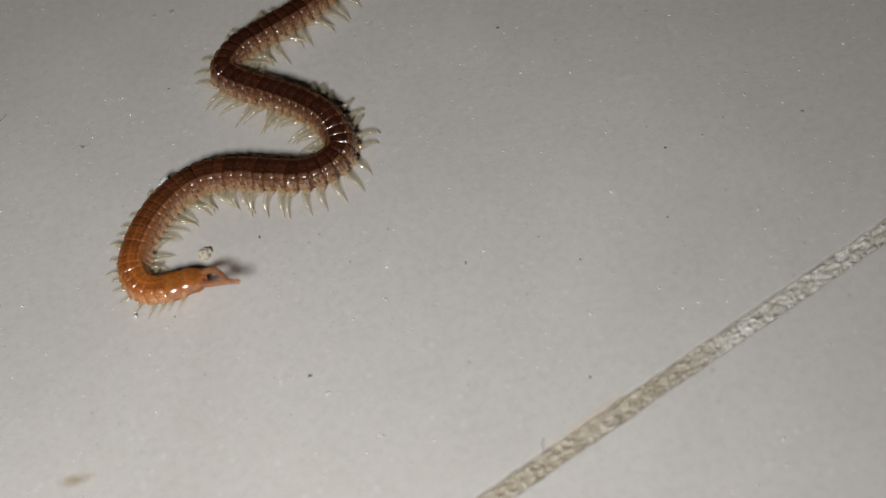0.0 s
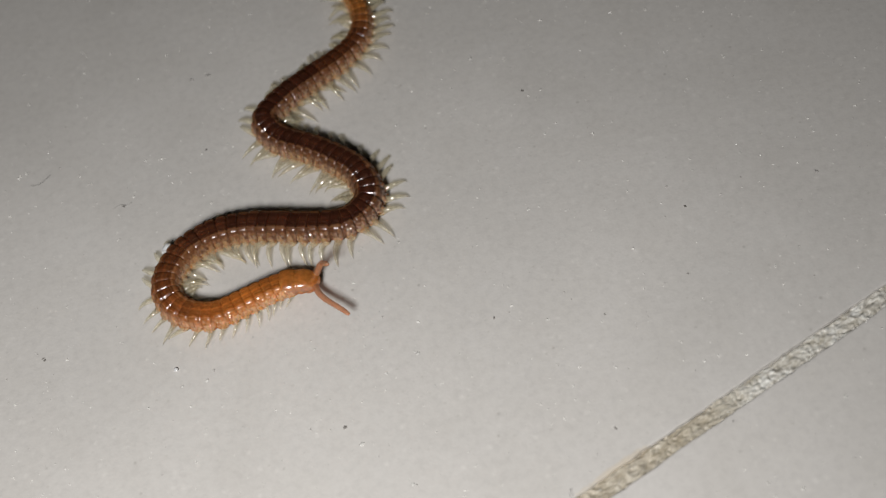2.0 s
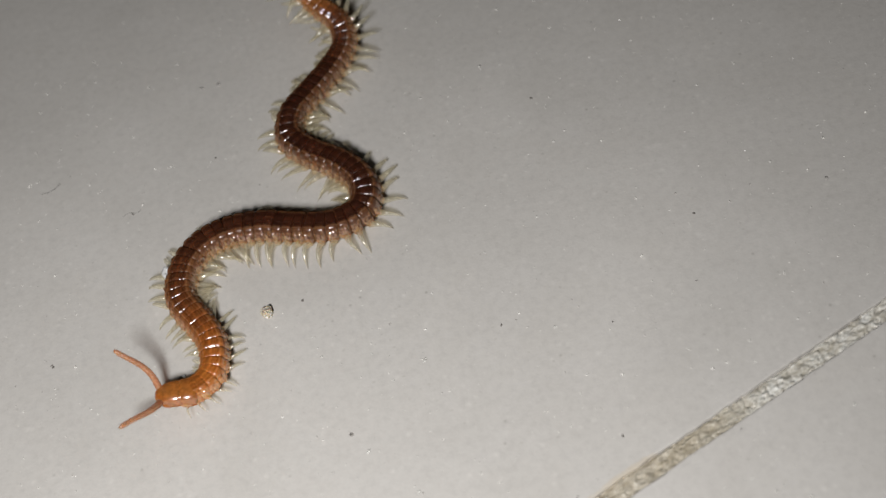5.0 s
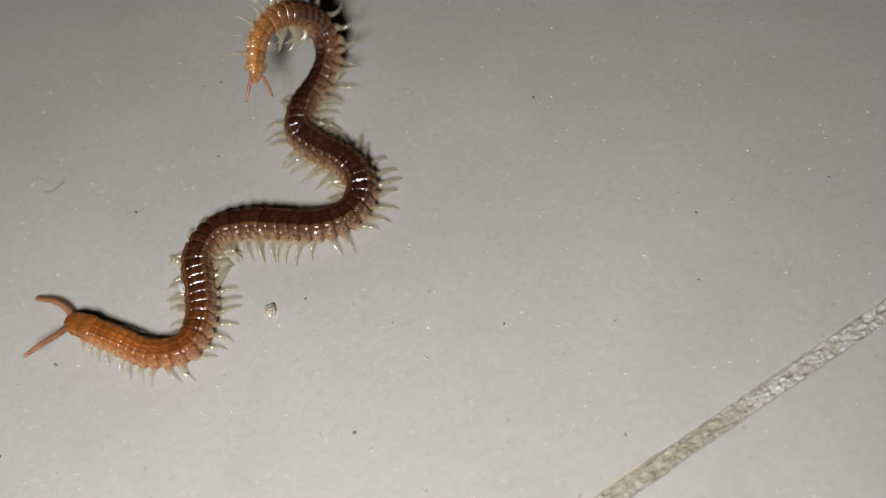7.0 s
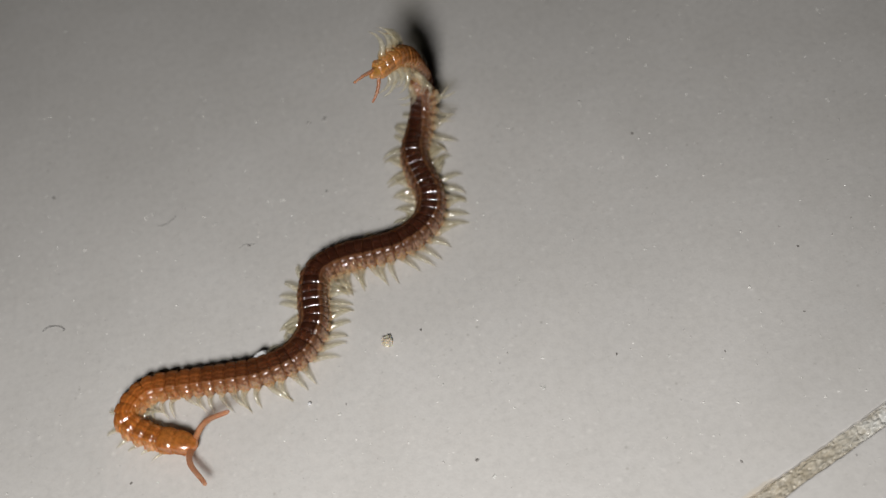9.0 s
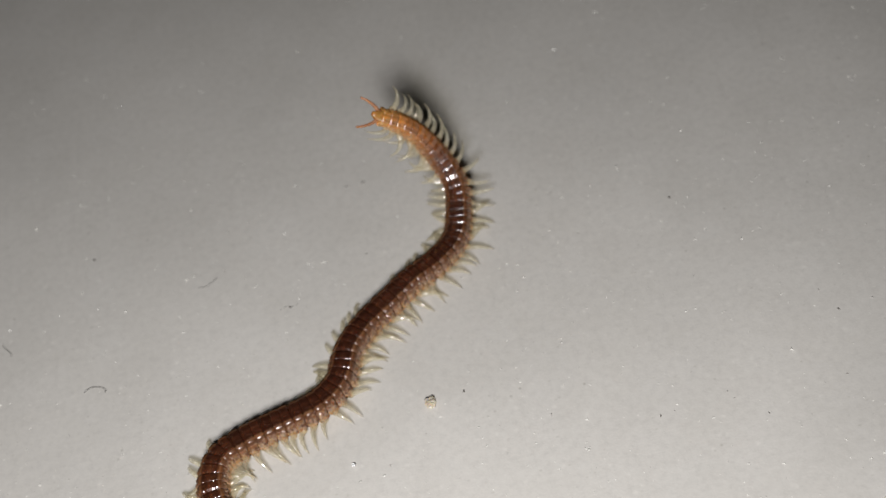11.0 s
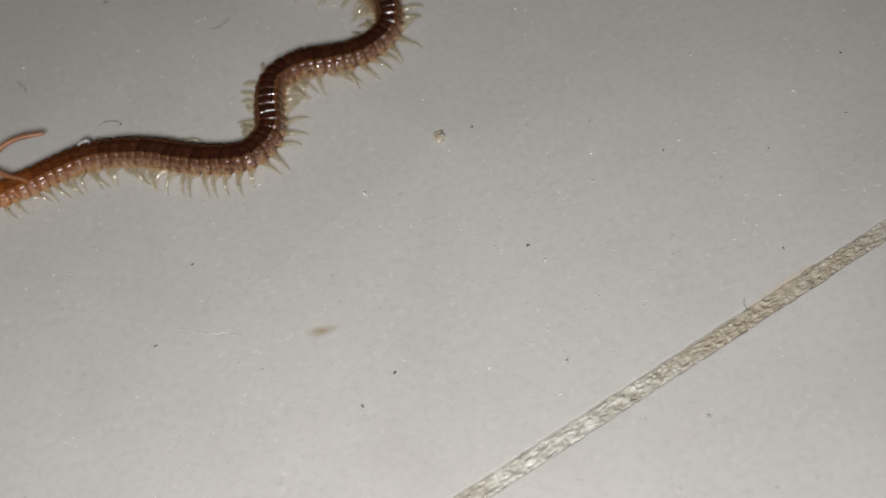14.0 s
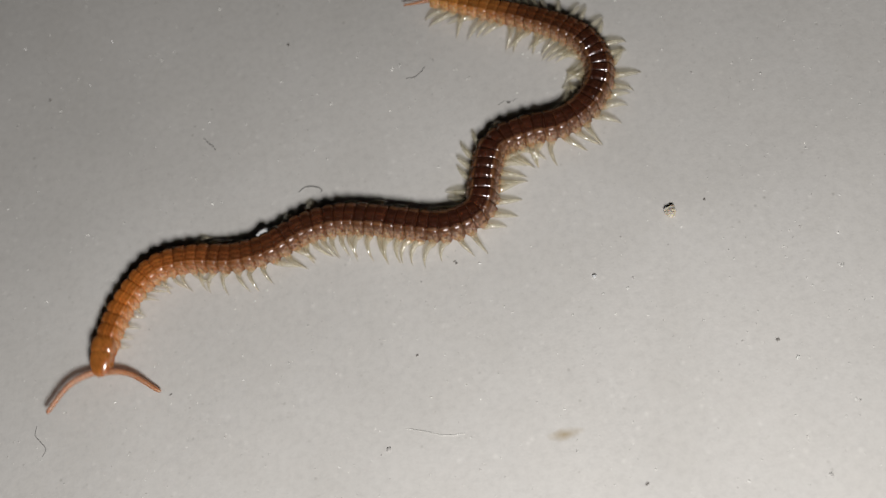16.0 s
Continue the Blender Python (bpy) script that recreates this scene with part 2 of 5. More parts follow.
def tergite_material():
    """Wet dark back plates: a paler thread along the middle, two dark bands beside it and a tan, duller margin."""
    m, nodes, links, p = material("tergite_chitin")
    info = nodes.new("ShaderNodeObjectInfo")
    pos = nodes.new("ShaderNodeTexCoord").outputs["Object"]
    span = nodes.new("ShaderNodeTexCoord").outputs["Generated"]
    axes = nodes.new("ShaderNodeSeparateXYZ")
    links.new(span, axes.inputs[0])
    centred = nodes.new("ShaderNodeMath")
    centred.operation = "SUBTRACT"
    centred.inputs[1].default_value = 0.5
    links.new(axes.outputs["Y"], centred.inputs[0])
    half = nodes.new("ShaderNodeMath")
    half.operation = "ABSOLUTE"
    links.new(centred.outputs[0], half.inputs[0])
    wide = nodes.new("ShaderNodeMath")
    wide.operation = "MULTIPLY_ADD"
    wide.inputs[1].default_value = 2.0
    links.new(half.outputs[0], wide.inputs[0])
    blot = noise_node(nodes, links, 1900.0, 3.0, 0.6, pos)
    shift = nodes.new("ShaderNodeMath")
    shift.operation = "MULTIPLY_ADD"
    shift.inputs[1].default_value, shift.inputs[2].default_value = 0.2, -0.1
    links.new(blot.outputs["Fac"], shift.inputs[0])
    links.new(shift.outputs[0], wide.inputs[2])
    band = ramp(nodes, links, wide.outputs[0], [(0.03, (1.2, 1.15, 1.1)), (0.12, (0.84, 0.82, 0.83)), (0.42, (0.88, 0.86, 0.86)), (0.55, (1.12, 1.1, 1.08)), (0.72, (1.35, 1.35, 1.3))]).outputs["Color"]
    margin = ramp(nodes, links, wide.outputs[0], [(0.42, (0, 0, 0)), (0.62, (0.32, 0.32, 0.32))]).outputs["Color"]
    c = mix(nodes, links, "MULTIPLY", 1.0, info.outputs["Color"], band)
    own = ramp(nodes, links, info.outputs["Random"], [(0.0, (0.78, 0.77, 0.78)), (1.0, (1.22, 1.2, 1.15))]).outputs["Color"]
    c = mix(nodes, links, "MULTIPLY", 1.0, c, own)
    patch = noise_node(nodes, links, 1150.0, 4.0, 0.7, pos)
    stain = ramp(nodes, links, patch.outputs["Fac"], [(0.36, (0.55, 0.52, 0.55)), (0.55, (1.0, 1.0, 1.0)), (0.68, (1.6, 1.5, 1.35))]).outputs["Color"]
    c = mix(nodes, links, "MULTIPLY", 0.5, c, stain)
    c = mix(nodes, links, "MIX", margin, c, (0.38, 0.19, 0.075, 1))
    grain = noise_node(nodes, links, 5200.0, 3.0, 0.65, pos)
    speck = ramp(nodes, links, grain.outputs["Fac"], [(0.3, (0.7, 0.68, 0.66)), (0.7, (1.25, 1.22, 1.2))]).outputs["Color"]
    links.new(mix(nodes, links, "MULTIPLY", 1.0, c, speck), p.inputs["Base Color"])
    dull = ramp(nodes, links, wide.outputs[0], [(0.45, (0.20, 0.20, 0.20)), (0.62, (0.45, 0.45, 0.45))]).outputs["Color"]
    links.new(dull, p.inputs["Roughness"])
    p.inputs["IOR"].default_value = 1.56
    wet = ramp(nodes, links, wide.outputs[0], [(0.48, (0.85, 0.85, 0.85)), (0.62, (0.08, 0.08, 0.08))]).outputs["Color"]
    turned = nodes.new("ShaderNodeLayerWeight")
    turned.inputs["Blend"].default_value = 0.5
    wet = mix(nodes, links, "MULTIPLY", 1.0, wet, ramp(nodes, links, turned.outputs["Facing"], [(0.34, (1, 1, 1)), (0.58, (0.0, 0.0, 0.0))]).outputs["Color"])
    links.new(wet, p.inputs["Specular IOR Level"])
    links.new(wet, p.inputs["Coat Weight"])
    p.inputs["Coat IOR"].default_value = 1.6
    p.inputs["Coat Roughness"].default_value = 0.14
    p.inputs["Specular Tint"].default_value = (1.0, 0.93, 0.97, 1)
    p.inputs["Subsurface Weight"].default_value = 0.15
    p.inputs["Subsurface Radius"].default_value = (1.0, 0.4, 0.15)
    p.inputs["Subsurface Scale"].default_value = 0.0003
    rel = bump(nodes, links, blot.outputs["Fac"], 0.35, 0.00006)
    links.new(bump(nodes, links, grain.outputs["Fac"], 0.3, 0.00004, rel), p.inputs["Normal"])
    return m


def simple(name, colour, rough=0.4, transmission=0.0, subsurface=0.0, grain=1500.0, relief=0.2, depth=0.00005, clear=0.0, gloss=0.09):
    m, nodes, links, p = material(name)
    pos = nodes.new("ShaderNodeTexCoord").outputs["Object"]
    a = noise_node(nodes, links, grain, 3.0, 0.6, pos)
    v = ramp(nodes, links, a.outputs["Fac"], [(0.3, tuple(x * 0.8 for x in colour)), (0.7, tuple(min(x * 1.15, 1) for x in colour))])
    links.new(v.outputs["Color"], p.inputs["Base Color"])
    p.inputs["Roughness"].default_value = rough
    p.inputs["Transmission Weight"].default_value = transmission
    p.inputs["Subsurface Weight"].default_value = subsurface
    p.inputs["Subsurface Radius"].default_value = (1.0, 0.6, 0.3)
    p.inputs["Subsurface Scale"].default_value = 0.0003
    links.new(bump(nodes, links, a.outputs["Fac"], relief, depth), p.inputs["Normal"])
    if clear:
        blend, hole = nodes.new("ShaderNodeMixShader"), nodes.new("ShaderNodeBsdfTransparent")
        hole.inputs["Color"].default_value = (*(0.5 + 0.5 * x for x in colour), 1)
        blend.inputs["Fac"].default_value = clear
        links.new(p.outputs["BSDF"], blend.inputs[1])
        links.new(hole.outputs["BSDF"], blend.inputs[2])
        shine, skin = nodes.new("ShaderNodeBsdfGlossy"), nodes.new("ShaderNodeMixShader")
        shine.inputs["Roughness"].default_value = rough
        skin.inputs["Fac"].default_value = gloss
        links.new(blend.outputs["Shader"], skin.inputs[1])
        links.new(shine.outputs["BSDF"], skin.inputs[2])
        links.new(skin.outputs["Shader"], nodes["Material Output"].inputs["Surface"])
    return m


def leg_material():
    """Thin clear chitin, tan at the hip and almost colourless at the claw."""
    m, nodes, links, p = material("leg_chitin")
    pos = nodes.new("ShaderNodeTexCoord").outputs["Object"]
    axes = nodes.new("ShaderNodeSeparateXYZ")
    links.new(pos, axes.inputs[0])
    reach = nodes.new("ShaderNodeMath")
    reach.operation = "ABSOLUTE"
    links.new(axes.outputs["Y"], reach.inputs[0])
    run = nodes.new("ShaderNodeMath")
    run.operation = "MULTIPLY"
    run.inputs[1].default_value = 560.0
    links.new(reach.outputs[0], run.inputs[0])
    grain = noise_node(nodes, links, 3000.0, 3.0, 0.6, pos)
    tint = ramp(nodes, links, run.outputs[0], [(0.05, (0.66, 0.48, 0.26)), (0.25, (0.97, 0.90, 0.70)), (0.66, (0.99, 0.95, 0.80)), (0.80, (0.86, 0.77, 0.58)), (0.90, (0.50, 0.42, 0.30))]).outputs["Color"]
    speck = ramp(nodes, links, grain.outputs["Fac"], [(0.3, (0.8, 0.78, 0.75)), (0.7, (1.1, 1.08, 1.05))]).outputs["Color"]
    tint = mix(nodes, links, "MULTIPLY", 1.0, tint, speck)
    links.new(tint, p.inputs["Base Color"])
    p.inputs["Roughness"].default_value = 0.14
    p.inputs["IOR"].default_value = 1.5
    relief = bump(nodes, links, grain.outputs["Fac"], 0.35, 0.00006)
    links.new(relief, p.inputs["Normal"])
    clear = ramp(nodes, links, run.outputs[0], [(0.0, (0.5, 0.5, 0.5)), (0.25, (0.82, 0.82, 0.82)), (0.65, (0.88, 0.88, 0.88)), (0.80, (0.80, 0.80, 0.80)), (0.90, (0.55, 0.55, 0.55))])
    blend, hole = nodes.new("ShaderNodeMixShader"), nodes.new("ShaderNodeBsdfTransparent")
    hole.inputs["Color"].default_value = (0.99, 0.97, 0.90, 1)
    links.new(clear.outputs["Color"], blend.inputs["Fac"])
    links.new(p.outputs["BSDF"], blend.inputs[1])
    links.new(hole.outputs["BSDF"], blend.inputs[2])
    shine, skin = nodes.new("ShaderNodeBsdfGlossy"), nodes.new("ShaderNodeMixShader")
    shine.inputs["Roughness"].default_value = 0.12
    links.new(relief, shine.inputs["Normal"])
    skin.inputs["Fac"].default_value = 0.13
    links.new(blend.outputs["Shader"], skin.inputs[1])
    links.new(shine.outputs["BSDF"], skin.inputs[2])
    links.new(skin.outputs["Shader"], nodes["Material Output"].inputs["Surface"])
    return m


TILE, GROUT = tile_material(), grout_material()
TERGITE = tergite_material()
PLEURA = cuticle("flank_skin", 0.9, 0.15, 0.22, 0.2, 0.3, 0.4, 1.0, (0.44, 0.22, 0.10))
PLATE = cuticle("flank_chitin", 1.0, 0.29, 0.13, 0.3, 0.28, 1.0, 0.9, (0.50, 0.27, 0.13))
COXA = cuticle("leg_base_chitin", 1.0, 0.48, 0.12, 0.4, 0.28, 0.95, 0.88, (0.58, 0.36, 0.18))
VENTRAL = cuticle("belly_chitin", 1.0, 0.85, 0.25, 0.4, 0.4, 0.5, 0.9, (0.62, 0.42, 0.25))
HEAD = cuticle("head_chitin", 0.82, 0.04, 0.24, 0.3, 0.15, 1.0)
ANTENNA = simple("antenna_chitin", (0.60, 0.28, 0.135), 0.35, 0.0, 0.3, clear=0.5, gloss=0.04)
LEG = leg_material()
WALL = simple("plain_wall_paint", (0.6, 0.59, 0.57), 0.7, grain=60.0, relief=0.1, depth=0.001)
DARK_GRIT = simple("dark_grit", (0.20, 0.185, 0.17), 0.6)
GREY_GRIT = simple("grey_grit", (0.47, 0.45, 0.43), 0.7)
PALE_GRIT = simple("pale_grit", (0.85, 0.84, 0.80), 0.25, 0.2, 0.0)
CRUMB = simple("sandy_crumb", (0.66, 0.57, 0.45), 0.3, 0.1, 0.3, 3000.0, 0.6, 0.0002)
WATER = simple("clear_droplet", (0.92, 0.93, 0.95), 0.05, 0.35, 0.0)
FIBRE = simple("grey_fibre", (0.34, 0.33, 0.32), 0.5, clear=0.86)


# ---- mesh helpers ----
def mesh_of(name, bm, materials, smooth=True):
    me = bpy.data.meshes.new(name)
    bm.to_mesh(me)
    bm.free()
    for f in me.polygons:
        f.use_smooth = smooth
    for m in materials:
        me.materials.append(m)
    return me


def part(name, data, parent, label=""):
    ob = new(name, data)
    ob.parent = parent
    return tagged(ob, label)


def loft(bm, rings, slots=None, cap=True):
    """Skin a list of equal closed rings of points."""
    rows = [[bm.verts.new(p) for p in ring] for ring in rings]
    n = len(rings[0])
    for a, b in zip(rows, rows[1:]):
        for j in range(n):
            f = bm.faces.new((a[j], a[(j + 1) % n], b[(j + 1) % n], b[j]))
            if slots:
                f.material_index = slots[j]
    if cap:
        bm.faces.new(rows[0][::-1])
        bm.faces.new(rows[-1])
    return rows


def tube(bm, points, radii, sides=8):
    """A round limb along points with its own radius at each."""
    pts = [Vector(p) for p in points]
    rings = []
    for i, p in enumerate(pts):
        d = (pts[min(i + 1, len(pts) - 1)] - pts[max(i - 1, 0)]).normalized()
        side = d.cross(Vector((0, 0, 1)))
        if side.length < 0.05:
            side = d.cross(Vector((1, 0, 0)))
        side.normalize()
        up = side.cross(d)
        rings.append([p + (side * math.cos(a) + up * math.sin(a)) * radii[i] for a in [2 * math.pi * k / sides for k in range(sides)]])
    loft(bm, rings)


def lump(bm, radius, seed, uneven=0.3, squash=(1, 1, 1), level=2, at=(0, 0, 0)):
    made = bmesh.ops.create_icosphere(bm, subdivisions=level, radius=1.0)["verts"]
    for v in made:
        n = noise.noise(v.co * 1.7 + Vector((seed * 7.3, seed * 1.9, 0)))
        r = radius * (1 + uneven * n)
        v.co = Vector((v.co.x * r * squash[0], v.co.y * r * squash[1], v.co.z * r * squash[2])) + Vector(at)
    return made


# ---- room: floor of hexagonal tiles, closed by plain walls and a ceiling ----
def box_mesh(name, x0, y0, z0, x1, y1, z1, m):
    bm = bmesh.new()
    bmesh.ops.create_cube(bm, size=1.0)
    for v in bm.verts:
        v.co = Vector(((x0, x1)[v.co.x > 0], (y0, y1)[v.co.y > 0], (z0, z1)[v.co.z > 0]))
    return mesh_of(name, bm, [m], False)


ROOM = 1.0
floor = tagged(new("floor", box_mesh("floor", -ROOM, -ROOM, -0.02, ROOM, ROOM, -0.0012, GROUT)),
               "pale grey matt porcelain hexagon tiles with cement grout", "floor", kind="structure")
H = 2.3
for name, b in (("wall_north", (-ROOM, ROOM, -0.02, ROOM, ROOM + 0.1, H)), ("wall_south", (-ROOM, -ROOM - 0.1, -0.02, ROOM, -ROOM, H)),
                ("wall_east", (ROOM, -ROOM, -0.02, ROOM + 0.1, ROOM, H)), ("wall_west", (-ROOM - 0.1, -ROOM, -0.02, -ROOM, ROOM, H))):
    tagged(new(name, box_mesh(name, *b, WALL)), "plain light painted wall of a dark room", "wall", kind="structure")
tagged(new("ceiling", box_mesh("ceiling", -ROOM, -ROOM, H, ROOM, ROOM, H + 0.1, WALL)), "plain light painted ceiling", "ceiling", kind="structure")

SIDE, JOINT = 0.115, 0.00142
TURN = radians(21.9)
CORNER = Vector((-0.0210, -0.0384, 0.0))
CENTRE = CORNER + SIDE * Vector((math.cos(TURN + radians(60)), math.sin(TURN + radians(60)), 0))


def tile_mesh(name, steps, wear):
    """A hexagonal tile with a softly worn arris; its top is at z = 0."""
    inner = SIDE - JOINT / math.sqrt(3)
    rim = []
    for s in range(6):
        a, b = (Vector((math.cos(TURN + radians(60 * q)), math.sin(TURN + radians(60 * q)), 0)) * inner for q in (s, s + 1))
        rim += [a.lerp(b, j / steps) for j in range(steps)]
    bm = bmesh.new()
    rings = []
    for inset, z in ((0.0, -0.006), (0.0, -0.00012), (0.00003, -0.00004), (0.00009, -0.00001), (0.00025, 0.0)):
        ring = []
        for p in rim:
            k = wear * 0.00009 * noise.noise(p * 900) + wear * 0.00006 * noise.noise(p * 2600) if -0.0004 < z < 0 else 0
            q = p * (1 - (inset + k) / inner)
            ring.append(Vector((q.x, q.y, z)))
        rings.append(ring)
    loft(bm, rings)
    return mesh_of(name, bm, [TILE], False)


NEAR_TILE, FAR_TILE = tile_mesh("tile", 260, 1.0), tile_mesh("plain_tile", 1, 0.0)
step = SIDE * math.sqrt(3)
for i in range(-5, 6):
    for j in range(-5, 6):
        a, b = TURN + radians(30), TURN + radians(90)
        c = CENTRE + step * (i * Vector((math.cos(a), math.sin(a), 0)) + j * Vector((math.cos(b), math.sin(b), 0)))
        if max(abs(c.x), abs(c.y)) < ROOM - 0.12:
            near = (c - CENTRE).length < step * 1.2
            tile = part("tile", NEAR_TILE if near else FAR_TILE, floor)
            tile.location = (c.x, c.y, 0.0)


def grout_joint(start, angle, length, seed):
    """A strip of rough, pitted grout in the joint that starts at a tile corner."""
    bm = bmesh.new()
    d = Vector((math.cos(angle), math.sin(angle), 0))
    side = Vector((-d.y, d.x, 0))
    n, w = int(length / 0.00008), 20
    grid = []
    for i in range(n + 1):
        row = []
        for j in range(w + 1):
            v = (j / w - 0.5)
            p = start + d * (i / n * length) + side * v * (JOINT * 1.12)
            q = (d * (i / n * length * 0.6) + side * v * JOINT) * 1000 + Vector((0, 0, seed * 9))
            ridge = 1 - abs(noise.noise(q * 1.7 + Vector((3, 1, 0))))
            z = -0.00034 + 0.00022 * (ridge - 0.7) + 0.00014 * abs(noise.noise(q * 3.6)) + 0.00005 * noise.noise(q * 0.4)
            z -= 0.00020 * max(0.0, abs(v) * 2 - 0.74 + 0.2 * noise.noise(q * 0.8)) / 0.26
            z -= 0.00045 if v < -0.42 + 0.04 * noise.noise(q * 0.7) else 0.0
            row.append(bm.verts.new((p.x, p.y, z)))
        grid.append(row)
    for a, b in zip(grid, grid[1:]):
        for j in range(w):
            bm.faces.new((a[j], b[j], b[j + 1], a[j + 1]))
    return part("grout_joint", mesh_of("grout_joint", bm, [GROUT], False), floor, "rough pitted grey-beige grout")


grout_joint(CORNER, TURN, 0.085, 1)
grout_joint(CORNER, TURN + radians(120), 0.075, 2)


# ---- the centipede ----
COUNT = 80
BODY = 70.0


def girth(f):
    """Width of the body in mm at the fraction f from head to tail."""
    return float(np.interp(f, [0, 0.05, 0.12, 0.3, 0.6, 0.8, 0.92, 1.0], [1.9, 2.0, 2.2, 2.5, 2.5, 2.3, 1.8, 1.35]))


def pigment(f):
    stops = [0, 0.08, 0.145, 0.195, 0.27, 0.38, 0.78, 0.88, 0.95, 1.0]
    rgb = ((0.46, 0.155, 0.030), (0.42, 0.138, 0.027), (0.26, 0.085, 0.022), (0.155, 0.052, 0.017), (0.080, 0.028, 0.0135), (0.058, 0.0195, 0.0105),
           (0.058, 0.0195, 0.0105), (0.14, 0.048, 0.017), (0.40, 0.16, 0.036), (0.52, 0.25, 0.06))
    return [float(np.interp(f, stops, [c[k] for c in rgb])) for k in range(3)] + [1.0]


SLICES = 120


def ring_points(x, w, h, drop=0.0, slope=0.0, belly=1.0):
    pts = []
    for k in range(SLICES):
        a = 2 * math.pi * k / SLICES
        c, s = math.cos(a), math.sin(a)
        y = 0.5 * w * math.copysign(abs(c) ** 0.8, c)
        z = 0.5 * h * math.copysign(abs(s) ** (0.39 if s > 0 and slope else 0.64 if s > 0 else 0.8), s) * (1.0 if s > 0 else 0.85)
        y *= 1.0 if slope else 0.93 if abs(c) > 0.2 and -0.6 < s < 0.5 else 1.0
        # flanks that slope outwards from a narrow back
        y *= 1.06 - slope * min(1.0, max(0.0, z / h + 0.32) / 0.72) if slope else 1.0
        # the belly is smoother than the back
        z *= belly if s < 0 else 1.0
        pts.append(Vector((x * MM, y * MM, (z + drop) * MM)))
    return pts


def ring_slots():
    slots = []
    for k in range(SLICES):
        a = math.degrees(2 * math.pi * (k + 0.5) / SLICES)
        off = abs((a - 90 + 180) % 360 - 180)
        slots.append(0 if off < 45 else 1 if off < 125 else 2)
    return slots


def segment_mesh(i, w, h, pitch):
    """One overlapping body ring: a barrel-shaped back plate with two furrows along it, a neck that slides under the ring ahead, and knobbly plates on the flanks."""
    rng = random.Random(i)
    bm = bmesh.new()
    prof = [(-0.55, 0.80), (-0.535, 0.84), (-0.515, 0.87), (-0.49, 0.905), (-0.455, 0.94), (-0.41, 0.968), (-0.35, 0.988), (-0.28, 1.0), (-0.20, 1.008), (-0.10, 1.012)]
    for k in range(19):
        u = 0.47 * k / 18
        prof.append((u, 1.012 - 0.175 * (u / 0.47) ** 3.4))
    prof += [(0.50, 0.822), (0.56, 0.80), (0.66, 0.79), (0.78, 0.77)]
    furrow = (0.17 + rng.uniform(-0.015, 0.015)) * w
    # plates of the flank: place along the ring, height, size, height of the knob, and its kind
    plates = []
    for side in (1, -1):
        for x, z, r, slot, tall in ((-0.27, 0.19, 0.21, 4, 1.2), (0.17, 0.17, 0.22, 4, 1.0), (0.42, 0.14, 0.15, 4, 1.3),
                                    (-0.36, -0.06, 0.21, 4, 0.9), (0.02, -0.07, 0.30, 3, 1.25), (0.34, -0.05, 0.20, 3, 1.1), (-0.16, -0.29, 0.25, 3, 1.0), (0.22, -0.30, 0.25, 3, 1.0)):
            plates.append((side, (x + rng.uniform(-0.07, 0.07)) * pitch, (z + rng.uniform(-0.04, 0.04)) * h, r * rng.uniform(0.8, 1.15), tall * rng.uniform(0.85, 1.2), slot,
                           rng.uniform(-0.35, 0.35), rng.uniform(-0.95, -0.35)))
    rings = []
    for u, k in prof:
        k *= 1 + rng.uniform(-0.002, 0.002)
        ring = ring_points(u * pitch, w * (0.45 + 0.55 * k), h * k, 0.0, 0.20, (0.75 + 0.25 * k) / k)
        for p in ring:
            y, z = p.y / MM, p.z / MM
            if z > 0.3 * h:
                p.z -= 0.034 * math.exp(-((abs(y) - furrow) / (0.028 * w)) ** 2) * MM
            if abs(y) < 0.2 * w or z > 0.36 * h or z < -0.42 * h:
                continue
            side = 1 if y > 0 else -1
            out = 0.0
            for s, px, pz, r, tall, slot, lean_x, lean_z in plates:
                if s == side:
                    dx, dz = (u * pitch - px) * tall, (z - pz) / tall
                    d = math.hypot(dx, dz) / r
                    if d < 1:
                        out = max(out, (1 - d ** 6) * (0.36 * r - 0.20 * r * d * d + lean_x * dx + lean_z * dz))
            p.y += side * (out - 0.03) * MM
            p.z += (0.45 if z > 0 else -0.25) * out * MM
        rings.append(ring)
    rows = loft(bm, rings, ring_slots())
    bm.faces.ensure_lookup_table()
    for f in bm.faces:
        if f.material_index == 1:
            c = f.calc_center_median() / MM
            for s, px, pz, r, tall, slot, lean_x, lean_z in plates:
                if s * c.y > 0 and math.hypot((c.x - px) * tall, (c.z - pz) / tall) < r * 1.05:
                    f.material_index = slot
    lean = Euler((rng.uniform(-0.05, 0.05), rng.uniform(-0.09, 0.09), rng.uniform(-0.05, 0.05))).to_matrix()
    bmesh.ops.rotate(bm, verts=bm.verts, cent=(0, 0, 0), matrix=lean)
    return mesh_of("body_segment", bm, [TERGITE, PLEURA, VENTRAL, COXA, PLATE])


